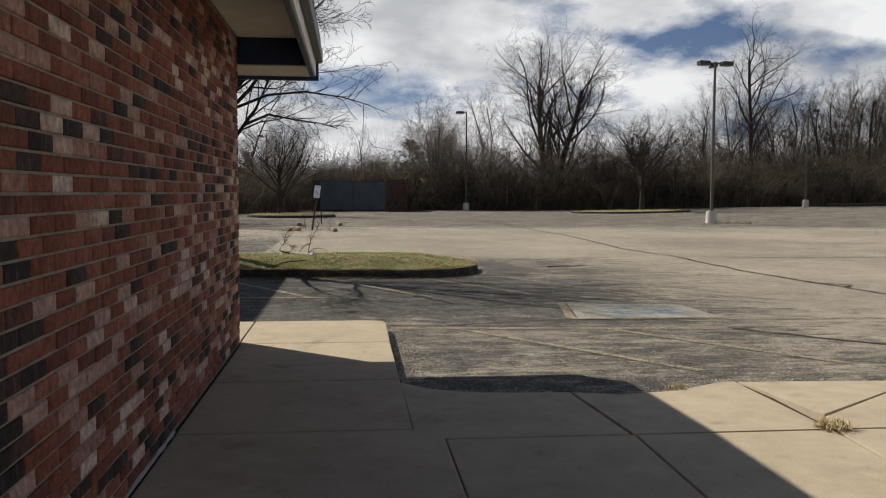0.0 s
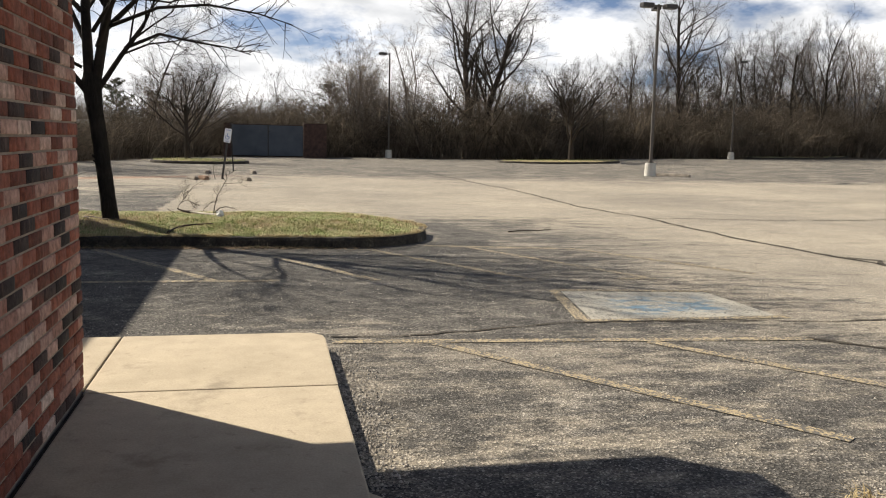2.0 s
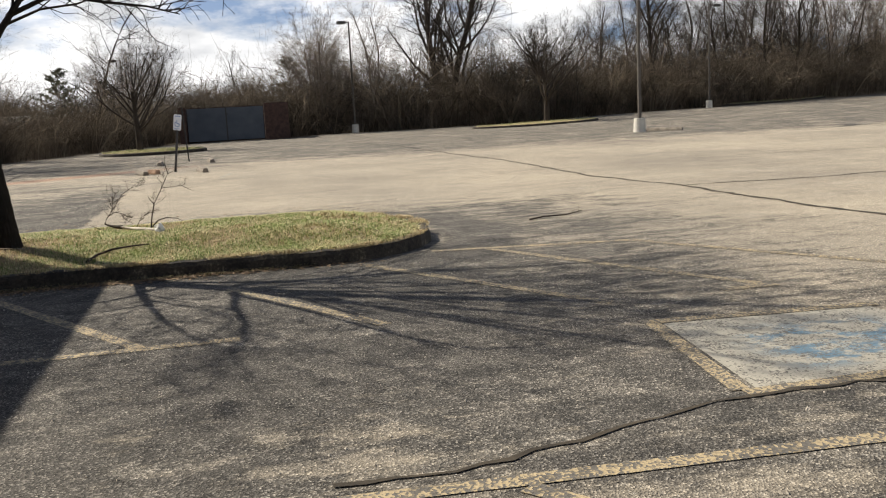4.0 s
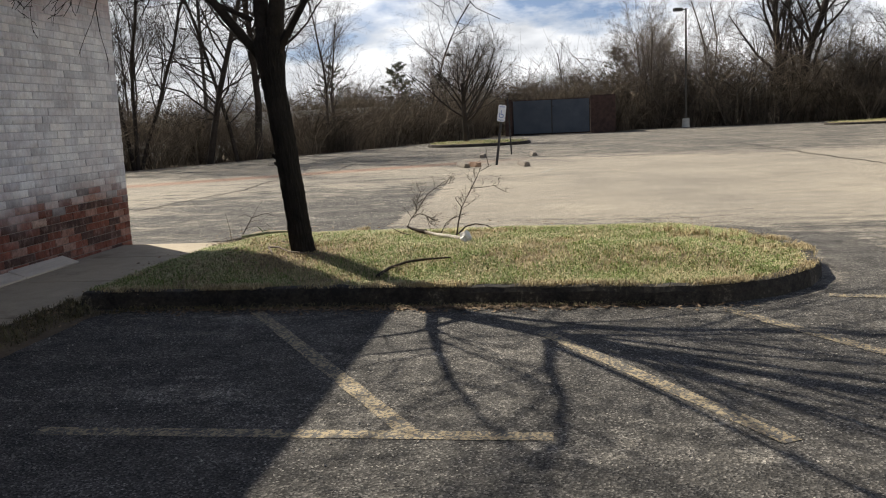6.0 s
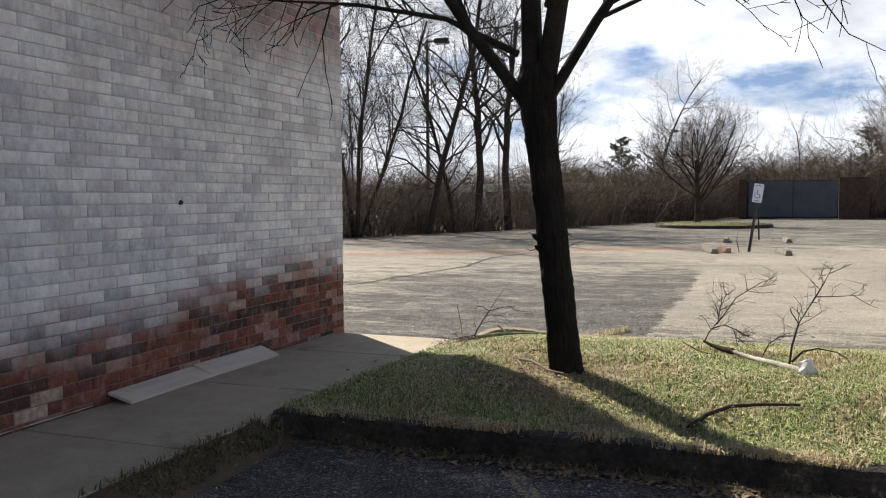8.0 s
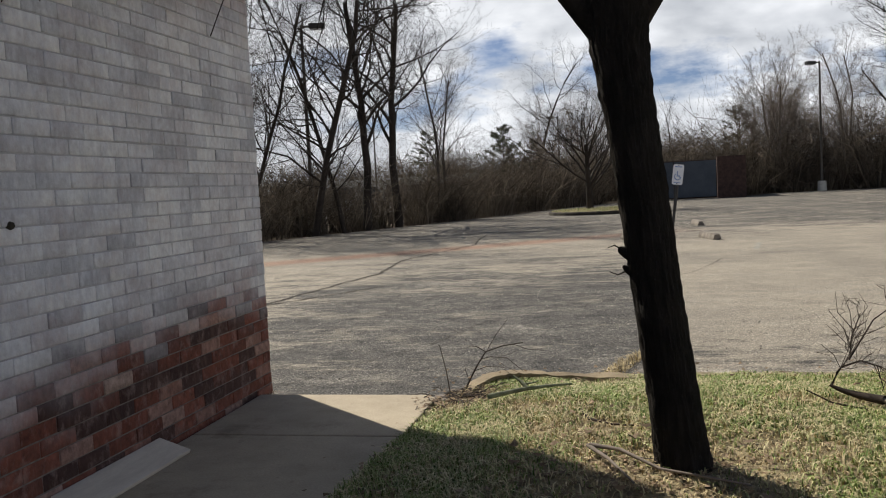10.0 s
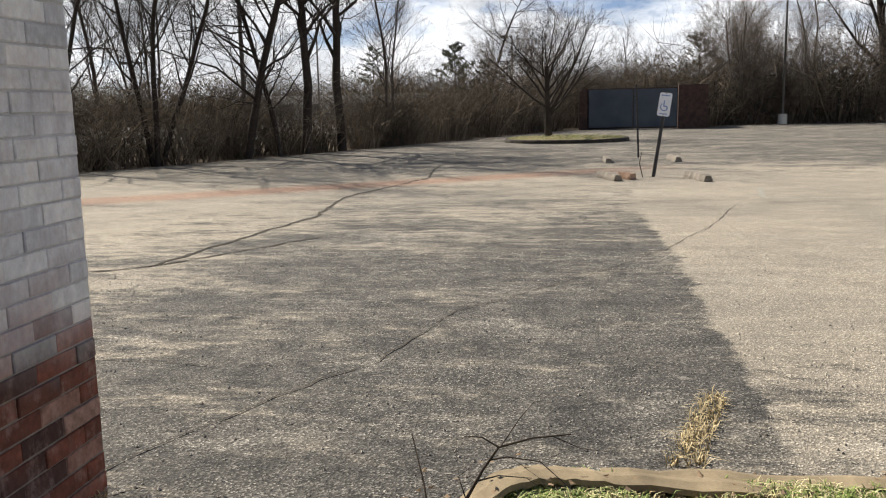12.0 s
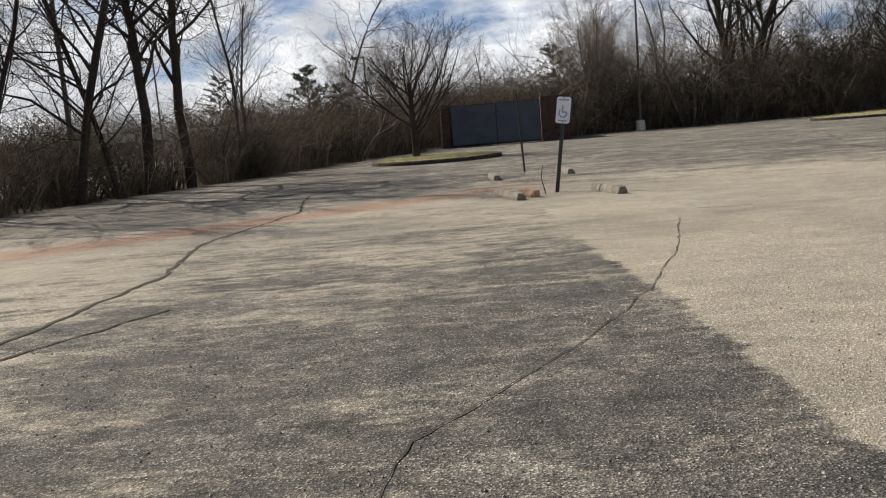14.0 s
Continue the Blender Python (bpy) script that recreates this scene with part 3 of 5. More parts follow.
for line, w in CRACKS:
    setting(part("asphalt_crack", ribbon(line, w, 0.007, rng, 0.035 if w > 0.03 else 0.02), M_CRACK), "long dark crack in the asphalt", "crack")

# ---- concrete pavement ----
PV = 0.12
pave = setting(part("pavement", prism([(0.0, -13), (1.405, -13), (1.405, 1.2), (1.32, 1.29), (-2.93, 1.29), (-2.93, 10.4), (-4.14, 10.4), (-4.14, 0.0), (0.0, 0.0)], -0.05, PV - 0.014, 0), M_SEAL),
               "concrete footway along the brick building", "pavement")


def slab(poly, ztop, bevel=0.012, mat=None):
    part("concrete_slab", prism(poly, -0.04, ztop, bevel), mat or M_CONC, pave)


ys = [-0.1, -1.76, -3.15, -4.65, -6.15, -7.65, -9.15, -10.65, -12.6]
for a, b in zip(ys, ys[1:]):
    if b > -4:
        slab([(0.02, b + 0.006), (1.418, b + 0.006), (1.418, a - 0.006), (0.02, a - 0.006)], PV)
    else:
        # from here on the footway is wider, with a slant at the first corner
        corner = [(1.59, -3.37), (1.43, a - 0.006)] if a > -3.5 else [(1.59, a - 0.006)]
        slab([(0.02, b + 0.006), (1.59, b + 0.006), *corner, (0.02, a - 0.006)], PV)
slab([(0.006, -0.094), (1.42, -0.094), (1.425, 1.1), (1.41, 1.2), (1.35, 1.27), (1.25, 1.3), (0.006, 1.3)], PV)
for a, b in ((-0.006, -1.45), (-1.462, -2.9)):
    slab([(b, 0.02), (a, 0.02), (a, 1.3), (b, 1.3)], PV)
ys = [10.45, 9.45, 8.0, 6.5, 5.05, 3.6, 2.15, 0.02]
for a, b in zip(ys, ys[1:]):
    e = -2.912 if a < 8.5 else -2.8
    slab([(-4.12, b + 0.006), (e, b + 0.006), *([(e, a - 0.1), (e - 0.09, a - 0.02)] if a > 10 else [(e, a - 0.006)]), (-4.12, a - 0.006)], PV)

def dirt_bank():
    """Washed-in dirt and dead leaves that lie up against the footway edge."""
    bm, rows = bmesh.new(), []
    for i in range(73):
        y = 1.34 + i * 0.081
        k = noise.noise((0.0, y * 1.7, 5.0)), noise.noise((3.0, y * 5.0, 1.0))
        prof = [(-2.93, PV - 0.012), (-2.905, PV - 0.008 + 0.012 * k[1]), (-2.86 + 0.02 * k[1], PV * 0.75 + 0.02 * k[0]), (-2.79 + 0.03 * k[0], 0.045 + 0.015 * k[1]), (-2.7 + 0.05 * k[0], 0.014), (-2.62 + 0.07 * k[0] + 0.03 * k[1], 0.003)]
        rows.append([bm.verts.new((x, y, z)) for x, z in prof])
    for p, q in zip(rows, rows[1:]):
        for j in range(5):
            bm.faces.new((p[j], p[j + 1], q[j + 1], q[j]))
    bmesh.ops.recalc_face_normals(bm, faces=bm.faces)
    return part("verge", bm, M_EARTH, shade=True)


setting(dirt_bank(), "strip of dirt and dead leaves along the footway edge", "soil")

# apron that falls to the lot
FRONT = [(1.44, -1.45), (1.65, -1.69), (1.94, -1.85), (2.3, -1.9), (2.71, -1.93), (3.06, -2.06), (3.56, -1.94), (3.8, -1.78), (4.05, -1.63), (4.5, -1.66), (5.4, -1.72), (7.2, -1.8), (9.5, -1.9)]


def front(x):
    for (x0, y0), (x1, y1) in zip(FRONT, FRONT[1:]):
        if x0 <= x <= x1:
            return y0 + (y1 - y0) * (x - x0) / (x1 - x0)
    return FRONT[-1][1]


def fall(x, y):
    return 0.025 + 0.075 * smooth(-1.6, -3.2, y)


def apron(x0, x1, xl0=None, xl1=None, y=-3.3):
    edge = [(x0, front(x0))] + [p for p in FRONT if x0 < p[0] < x1] + [(x1, front(x1))]
    slab([(x1 if xl1 is None else xl1, y), *edge[::-1], (x0 if xl0 is None else xl0, y)][::-1], fall, 0.006)


apron(1.44, 2.70, 1.43, 2.72)
apron(2.725, 4.15, 2.745, 4.0)
slab([(4.175, -1.66), (4.2, -2.2), (4.16, -2.95), (5.14, -2.15), (5.9, -1.76), (5.4, -1.72), (4.5, -1.66)][::-1], fall, 0.006)
slab([(4.03, -3.3), (4.15, -3.0), (5.15, -2.17), (5.92, -1.78), (7.2, -1.8), (7.2, -3.3)], fall, 0.006)
slab([(7.215, -3.3), (7.215, -1.8), (9.5, -1.9), (9.5, -3.3)], fall, 0.006)
for x0, x1, t0, t1 in ((1.605, 2.72, 1.605, 2.74), (2.735, 3.84, 2.755, 4.0), (3.87, 6.2, 4.02, 6.2), (6.215, 9.5, 6.215, 9.5)):
    slab([(x0, -5.4), (x1, -5.4), (t1, -3.325), (t0, -3.325)], 0.1, 0.008)
    slab([(x0, -7.6), (x1, -7.6), (x1, -5.42), (x0, -5.42)], 0.1, 0.008)
    slab([(x0, -12.6), (x1, -12.6), (x1, -7.62), (x0, -7.62)], 0.1, 0.008)
setting(part("apron_bed", prism([(1.42, -12.7), (9.4, -12.7), (9.4, -2.0), (4.05, -1.75), (3.0, -2.12), (1.46, -1.7)], -0.05, lambda x, y: fall(x, y) - 0.012, 0), M_SEAL), "dark earth in the slab joints", "joint")

# ---- island with kerb and lawn ----
OUT = [(-2.9, 7.28), (-1, 7.3), (1.0, 7.22), (2.1, 7.12), (2.55, 7.2), (2.95, 7.42), (3.28, 7.75), (3.5, 8.2), (3.58, 8.75), (3.5, 9.4), (3.25, 10.0), (2.85, 10.5), (2.3, 10.8), (1.5, 10.95), (-0.5, 11.0), (-2.1, 11.0), (-2.42, 10.85)]


def offset(path, d):
    res = []
    for i, p in enumerate(path):
        a, b = Vector(path[max(0, i - 1)]), Vector(path[min(len(path) - 1, i + 1)])
        t = (b - a).normalized()
        res.append((p[0] - t.y * d, p[1] + t.x * d))
    return res


def kerb(path, width, height, label, mat=None):
    """A kerb with a worn round nose, swept along its outer edge."""
    fine = []
    for (x0, y0), (x1, y1) in zip(path, path[1:]):
        n = max(1, int(math.hypot(x1 - x0, y1 - y0) / 0.12))
        fine += [(x0 + (x1 - x0) * i / n, y0 + (y1 - y0) * i / n) for i in range(n)]
    fine.append(path[-1])
    prof = [(0.0, -0.04), (0.012, height * 0.7), (0.04, height * 0.96), (0.07, height), (width, height * 0.98), (width, 0.0)]
    rails = [(offset(fine, d), z) for d, z in prof]
    r = random.Random(8)
    bm, rows = bmesh.new(), []
    for i in range(len(fine)):
        k, s = r.uniform(-0.012, 0.01), r.uniform(-0.01, 0.01)
        rows.append([bm.verts.new((rail[i][0] + s, rail[i][1] + s, rise(*rail[i]) + z + (k if z > 0.05 else 0))) for rail, z in rails])
    for a, b in zip(rows, rows[1:]):
        for j in range(len(prof) - 1):
            bm.faces.new((a[j], b[j], b[j + 1], a[j + 1]))
    bm.faces.new(rows[0])
    bm.faces.new(rows[-1][::-1])
    bmesh.ops.recalc_face_normals(bm, faces=bm.faces)
    return setting(part("kerb", bm, mat or M_KERB), label, "kerb")


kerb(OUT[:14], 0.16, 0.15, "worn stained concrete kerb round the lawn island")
kerb(OUT[13:16], 0.16, 0.15, "tan weathered kerb on the far side of the lawn island", M_KERB_TAN)
HEAVE = [(-2.74, 10.3, 0.05), (-2.66, 10.4, 0.13), (-2.57, 10.52, 0.19), (-2.47, 10.64, 0.225), (-2.34, 10.7, 0.23), (-2.2, 10.71, 0.225), (-2.04, 10.72, 0.21), (-1.66, 10.74, 0.185), (-1.3, 10.77, 0.165), (-0.9, 10.8, 0.15)]


def kerb_end():
    """The broken end of the kerb, lifted by roots, with a ragged slanting top."""
    r = random.Random(12)
    bm, rows = bmesh.new(), []
    for i in range(len(HEAVE) * 4 - 3):
        a, b, f = HEAVE[i // 4], HEAVE[min(i // 4 + 1, len(HEAVE) - 1)], (i % 4) / 4
        x, y, z = (a[k] + (b[k] - a[k]) * f for k in range(3))
        k = r.uniform(-0.004, 0.004)
        rows.append([bm.verts.new((x + dx, y + dy + k, max(-0.03, z - 0.015 + dz + k))) for dx, dy, dz in ((-0.05, 0.13, -0.25), (-0.05, 0.13, -0.05), (-0.035, 0.1, -0.008), (0.0, 0.05, 0.0), (0.035, -0.015, -0.008), (0.038, -0.022, -0.03), (-0.01, 0.06, -0.045))])
    for a, b in zip(rows, rows[1:]):
        for j in range(7):
            n = (j + 1) % 7
            bm.faces.new((a[j], b[j], b[n], a[n]))
    bm.faces.new(rows[0]), bm.faces.new(rows[-1][::-1])
    bmesh.ops.recalc_face_normals(bm, faces=bm.faces)
    setting(part("kerb_end", bm, M_KERB_TAN), "heaved broken tan end of the kerb", "kerb")


kerb_end()
LAWN = [(-2.9, 7.42)] + [p for p in offset(OUT, 0.14)][1:-1] + [(-2.45, 10.75), (-2.7, 10.38), (-2.78, 9.3), (-2.87, 8.4)]


def mound(x, y):
    return 0.13 + 0.13 * smooth(7.4, 8.6, y) * smooth(11.0, 9.6, y) * smooth(3.4, 2.2, x) * smooth(-2.9, -1.8, x) + 0.02 * noise.noise((x * 2, y * 2, 0))


def lawn():
    bm = bmesh.new()
    bm.faces.new([bm.verts.new((x, y, 0)) for x, y in LAWN])
    for i in range(60):
        bmesh.ops.bisect_plane(bm, geom=bm.verts[:] + bm.edges[:] + bm.faces[:], plane_co=(-2.9 + i * 0.11, 0, 0), plane_no=(1, 0, 0))
    for i in range(34):
        bmesh.ops.bisect_plane(bm, geom=bm.verts[:] + bm.edges[:] + bm.faces[:], plane_co=(0, 7.3 + i * 0.11, 0), plane_no=(0, 1, 0))
    for v in bm.verts:
        v.co.z = mound(v.co.x, v.co.y)
    setting(part("lawn", bm, M_SOIL, shade=True), "bare brown soil of the lawn island", "soil")


lawn()


def blades(name, poly, count, hgt, label, height, seed, keep=None, mat=None):
    """Short grass: bent blades of five corners each."""
    r = random.Random(seed)
    xs, ysl = [p[0] for p in poly], [p[1] for p in poly]
    pts = []
    while len(pts) < count:
        x, y = r.uniform(min(xs), max(xs)), r.uniform(min(ysl), max(ysl))
        if inside(poly, x, y) and (keep is None or r.random() < keep(x, y)):
            pts.append((x, y, height(x, y)))
    p = np.array(pts)
    n = len(p)
    g = np.random.RandomState(seed)
    az, lean = g.uniform(0, 2 * np.pi, n), g.uniform(0.3, 1.9, n)
    h = hgt * g.uniform(0.4, 1.3, n)
    d = np.stack([np.cos(az), np.sin(az), np.zeros(n)], 1)
    s = np.stack([-np.sin(az), np.cos(az), np.zeros(n)], 1) * (0.0021 * g.uniform(0.6, 1.6, n))[:, None]
    up = np.array([[0, 0, 1.0]])
    mid = p + d * (h * lean * 0.3)[:, None] + up * (h * 0.62)[:, None]
    tip = p + d * (h * lean * 0.95)[:, None] + up * (h * 0.95 / (1 + lean * 0.5))[:, None]
    v = np.stack([p - s * 1.3, p + s * 1.3, mid - s, mid + s, tip - s * 0.15, tip + s * 0.15], 1).reshape(-1, 3)
    b = np.arange(n)[:, None] * 6
    f = np.concatenate([b + [[0, 1, 3, 2]], b + [[2, 3, 5, 4]]])
    return tagged(link(name, fast_mesh(name, v, f), mat or M_GRASS), label, "grass", kind="stuff")


def cover(x, y):
    base = 0.57 + 1.0 * noise.noise((x * 1.4, y * 1.4, 3.0)) + 0.5 * noise.noise((x * 4, y * 4, 7.0))
    base *= 0.06 + 0.94 * smooth(0.3, 1.1, math.hypot(x + 1.27, (y - 8.5) * 1.2))
    base *= smooth(0.12, 0.42, math.hypot(x + 2.6, (y - 10.2) * 0.7))
    return max(0.02, base)


blades("straw", LAWN, 26000, 0.03, "dead straw matted between the grass of the island", lambda x, y: mound(x, y) + 0.004, 15, lambda x, y: 1.15 - min(1, cover(x, y)), M_STRAW)
blades("grass", LAWN, 135000, 0.045, "patchy short green and straw grass on the island", mound, 5, cover)

KERB_TOP = OUT[:12] + offset(OUT, 0.17)[:12][::-1]
blades("straw", KERB_TOP, 5200, 0.05, "dead grass hanging over the kerb", lambda x, y: 0.147, 17, lambda x, y: max(0.03, 0.35 + 1.5 * noise.noise((x * 2.2, y * 2.2, 9.0))), M_STRAW)

# ---- brick walls ----
def brick_mesh(length, height, depth=0.05, c=0.004):
    """One brick, lying along y, its face towards +x at x = 0, with softened front edges."""
    y, z = length / 2, height / 2
    v = [(-depth, -y, -z), (-depth, y, -z), (-depth, y, z), (-depth, -y, z), (-c, -y, -z), (-c, y, -z), (-c, y, z), (-c, -y, z),
         (0, -y + c, -z + c), (0, y - c, -z + c), (0, y - c, z - c), (0, -y + c, z - c)]
    f = [(0, 1, 5, 4), (1, 2, 6, 5), (2, 3, 7, 6), (3, 0, 4, 7), (4, 5, 9, 8), (5, 6, 10, 9), (6, 7, 11, 10), (7, 4, 8, 11), (8, 9, 10, 11)]
    return v, f


def brick_wall(wall, x, y0, y1, z0, z1, course, module, joint, mat, near, seed):
    r = random.Random(seed)
    v, f = brick_mesh(module - joint * 0.5, course - joint)
    half = brick_mesh(module / 2 - joint * 0.5, course - joint)
    shared = {}
    for key, (vv, ff) in (("full", (v, f)), ("half", half)):
        me = bpy.data.meshes.new("brick")
        me.from_pydata(vv, [], ff)
        me.materials.append(mat)
        shared[key] = me
    allv, allf, count = [], [], 0
    for row in range(int((z1 - z0) / course)):
        z = z0 + (row + 0.5) * course
        y = y1
        first = row % 2 == 1
        while y > y0:
            key = "half" if first else "full"
            w = module / 2 if first else module
            first = False
            c = y - w / 2
            y -= w
            push, tilt = r.uniform(-0.005, 0.003), r.uniform(-0.012, 0.012)
            if near[0] <= c <= near[1] and near[2] <= z <= near[3]:
                ob = new("brick", shared[key])
                ob.parent = wall
                ob.location = (x + push, c, z)
                ob.rotation_euler = (0, 0, tilt)
            else:
                vv, ff = (v, f) if key == "full" else half
                allv.append(np.array(vv) + (x + push, c, z))
                allf.append(np.array(ff) + count)
                count += len(vv)
    me = fast_mesh("brickwork", np.concatenate(allv), np.concatenate(allf))
    ob = link("brickwork", me, mat, wall)
    ob["kind"] = "stuff"


wall_a = setting(part("wall_east", boxed(-0.3, -0.009, -13, 0, 0, 3.0), M_MORTAR), "red and dark mottled brick wall with pale mortar", "wall")
wall_b = setting(part("wall_north", boxed(-4.45, -4.159, 0.0, 10.72, 0, 4.78), M_MORTAR_P), "brick wall with worn pale paint above red brick", "wall")
setting(part("wall_return", boxed(-4.15, -0.302, -0.3, -0.002, 0, 3.0), M_BRICK), "brick wall end of the low wing", "wall")
setting(part("wall_gable", boxed(-14, -4.452, 10.42, 10.72, 0, 4.78), M_BRICK), "brick end wall of the tall wing", "wall")
setting(part("wall_behind", boxed(-14, -0.302, -13, -12.7, 0, 3.0), M_BRICK), "brick wall at the back of the low wing", "wall")
setting(part("roof_tall", boxed(-14, -4.12, -0.3, 10.76, 4.782, 4.86), M_ROOF), "flat roof edge of the tall wing", "roof")

# eaves of the low wing
eave = tagged(new("eaves"), "blue and cream eaves overhanging the brick wall", "eaves", kind="structure")
bm = bmesh.new()
for i in range(43):
    box(bm, 0.003, 0.63, -12.9 + i * 0.3, -12.604 + i * 0.3, 2.98, 3.0)
part("soffit", bm, M_SOFFIT, eave)
part("beam", boxed(0.003, 0.632, 0.002, 0.05, 2.735, 3.0, bevel=0.004), M_BLUE, eave)
bm = bmesh.new()
for i in range(3):
    box(bm, -4.1, 0.632, 0.052 + i * 0.24, 0.288 + i * 0.24, 2.728, 2.742)
part("return_soffit", bm, M_SOFFIT, eave)
part("end_trim", boxed(-4.1, 0.72, 0.773, 0.805, 2.69, 3.05, bevel=0.003), M_BLUE, eave)
part("fascia", boxed(0.634, 0.672, -12.9, 0.772, 2.72, 3.06, bevel=0.003), M_BLUE, eave)
part("drip_trim", boxed(0.674, 0.694, -12.9, 0.772, 2.735, 3.08, bevel=0.003), M_TRIM, eave)
part("gutter", boxed(0.696, 0.765, -12.9, 0.75, 2.86, 2.98, bevel=0.015), M_GUTTER, eave)
bm = boxed(-5.0, 0.74, -13.0, 0.82, 3.07, 3.13)
part("roof_deck", bm, M_ROOF, eave)
setting(part("inner_ceiling", boxed(-4.1, -0.305, -12.6, -0.35, 2.9, 2.96), M_TRIM), "ceiling inside the low wing", "ceiling")

# pale sealant at the foot of the walls
setting(part("wall_sealant", ribbon([(0.012, -8.2), (0.014, -6.0), (0.012, -3.1)], 0.028, PV + 0.006, random.Random(2), 0.003), M_TRIM), "pale sealant strip at the foot of the wall", "sealant")
setting(part("wall_sealant", ribbon([(-4.135, 2.5), (-4.132, 5.0), (-4.135, 7.1)], 0.028, PV + 0.006, random.Random(3), 0.003), M_TRIM), "pale sealant strip at the foot of the wall", "sealant")
bm = bmesh.new()
bmesh.ops.create_cone(bm, cap_ends=True, segments=12, radius1=0.022, radius2=0.016, depth=0.02, matrix=Matrix.Translation((-4.146, 8.07, 1.47)) @ Matrix.Rotation(radians(90), 4, "Y"))
setting(part("wall_socket_hole", bm, M_SEAL), "small dark hole left by a fitting", "hole")


# ---- trees ----
def bend(d, angle, rng):
    d = Vector(d).normalized()
    side = d.orthogonal().normalized()
    side.rotate(Matrix.Rotation(rng.uniform(0, 2 * math.pi), 3, d))
    return (d * math.cos(angle) + side * math.sin(angle)).normalized()


def grow(wood, twigs, rng, p, d, length, r, level, form):
    """A branch and all that grows on it. form: one row a level: children, spread, child length, child radius, first child at, wander, lift."""
    kids, spread, cl, cr, start, wander, lift = form[min(level, len(form) - 1)]
    n = 7 if level == 0 else 5 if level == 1 else 4 if level == 2 else 3
    last = level >= len(form)
    pts, rad, dirs = [Vector(p)], [r], [Vector(d).normalized()]
    for i in range(n):
        q = dirs[-1] + Vector((rng.gauss(0, wander), rng.gauss(0, wander), rng.gauss(0, wander) + lift))
        q.normalize()
        dirs.append(q)
        pts.append(pts[-1] + q * (length / n))
        t = (i + 1) / n
        rad.append(r * (1 - 0.55 * t) if level == 0 else max(r * (1 - 0.8 * t), 0.003))
    (wood if level == 0 else twigs).add(pts, rad, 8 if level == 0 else 5 if level == 1 else 3)
    if last:
        return
    for k in range(kids):
        t = start + (1 - start) * (k + rng.uniform(0.1, 0.9)) / kids
        i = min(n - 1, int(t * n))
        f = t * n - i
        q = pts[i].lerp(pts[i + 1], f)
        here = rad[i] + (rad[i + 1] - rad[i]) * f
        grow(wood, twigs, rng, q, bend(dirs[i], radians(rng.uniform(spread * 0.6, spread * 1.3)), rng), length * cl * rng.uniform(0.7, 1.25) * (1.15 - 0.5 * t), here * cr, level + 1, form)


TALL = [(24, 58, 0.4, 0.4, 0.14, 0.1, 0.06), (9, 46, 0.5, 0.55, 0.12, 0.22, 0.06), (6, 46, 0.5, 0.6, 0.15, 0.22, 0.04), (3, 44, 0.55, 0.6, 0.2, 0.22, 0.03)]
ROUND = [(15, 46, 0.62, 0.45, 0.2, 0.06, 0.05), (9, 38, 0.48, 0.55, 0.15, 0.1, 0.1), (7, 38, 0.5, 0.6, 0.15, 0.14, 0.08), (4, 40, 0.55, 0.6, 0.2, 0.18, 0.05)]
SLIM = [(17, 38, 0.36, 0.45, 0.22, 0.09, 0.06), (8, 34, 0.5, 0.55, 0.15, 0.12, 0.08), (6, 38, 0.5, 0.6, 0.15, 0.16, 0.06), (2, 40, 0.5, 0.6, 0.3, 0.18, 0.04)]
FORKED = [(14, 34, 0.62, 0.5, 0.22, 0.07, 0.06), (11, 44, 0.46, 0.5, 0.2, 0.16, 0.06), (7, 42, 0.5, 0.55, 0.15, 0.18, 0.04), (4, 42, 0.55, 0.6, 0.2, 0.2, 0.04)]

VASE = [(12, 40, 0.5, 0.55, 0.34, 0.08, 0.04), (10, 44, 0.5, 0.5, 0.15, 0.2, 0.06), (7, 42, 0.5, 0.55, 0.15, 0.18, 0.04), (3, 42, 0.55, 0.6, 0.2, 0.2, 0.03)]


def bare_tree(name, seed, form, trunk, radius, bark, label, stems=1, lean=(0, 0)):
    rng = random.Random(seed)
    wood, twigs = Tubes(), Tubes()
    for s in range(stems):
        a = 2 * math.pi * s / stems + seed
        d = (lean[0] + (0.16 * math.cos(a) if stems > 1 else 0), lean[1] + (0.16 * math.sin(a) if stems > 1 else 0), 1)
        grow(wood, twigs, rng, (0.12 * math.cos(a) * (stems > 1), 0.12 * math.sin(a) * (stems > 1), -0.15), d, trunk * rng.uniform(0.9, 1.1), radius * (1 if stems == 1 else 0.75), 0, form)
    # grow to the height of one metre, so that copies are set by scale
    top = max(float(v[:, 2].max()) for v in twigs.v)
    root = tagged(new(name), label, "tree", "bare trees round the lot")
    link("trunk", wood.mesh("trunk"), bark, root)
    link("crown", twigs.mesh("crown"), bark, root)
    return root, top


def stand(kind, x, y, height, turn, wide=1.0, first=[]):
    """Sets a tree of one of the kinds at x, y, with its top at height."""
    root, top = kind
    k = height / top
    m = Matrix.LocRotScale((x, y, rise(x, y)), Euler((0, 0, turn)), None)
    if root.name in first:
        ob = copy_thing(root, m)
    else:
        first.append(root.name)
        ob = root
        ob.matrix_basis = m
    ob.scale = (k * wide, k * wide, k)
    return ob


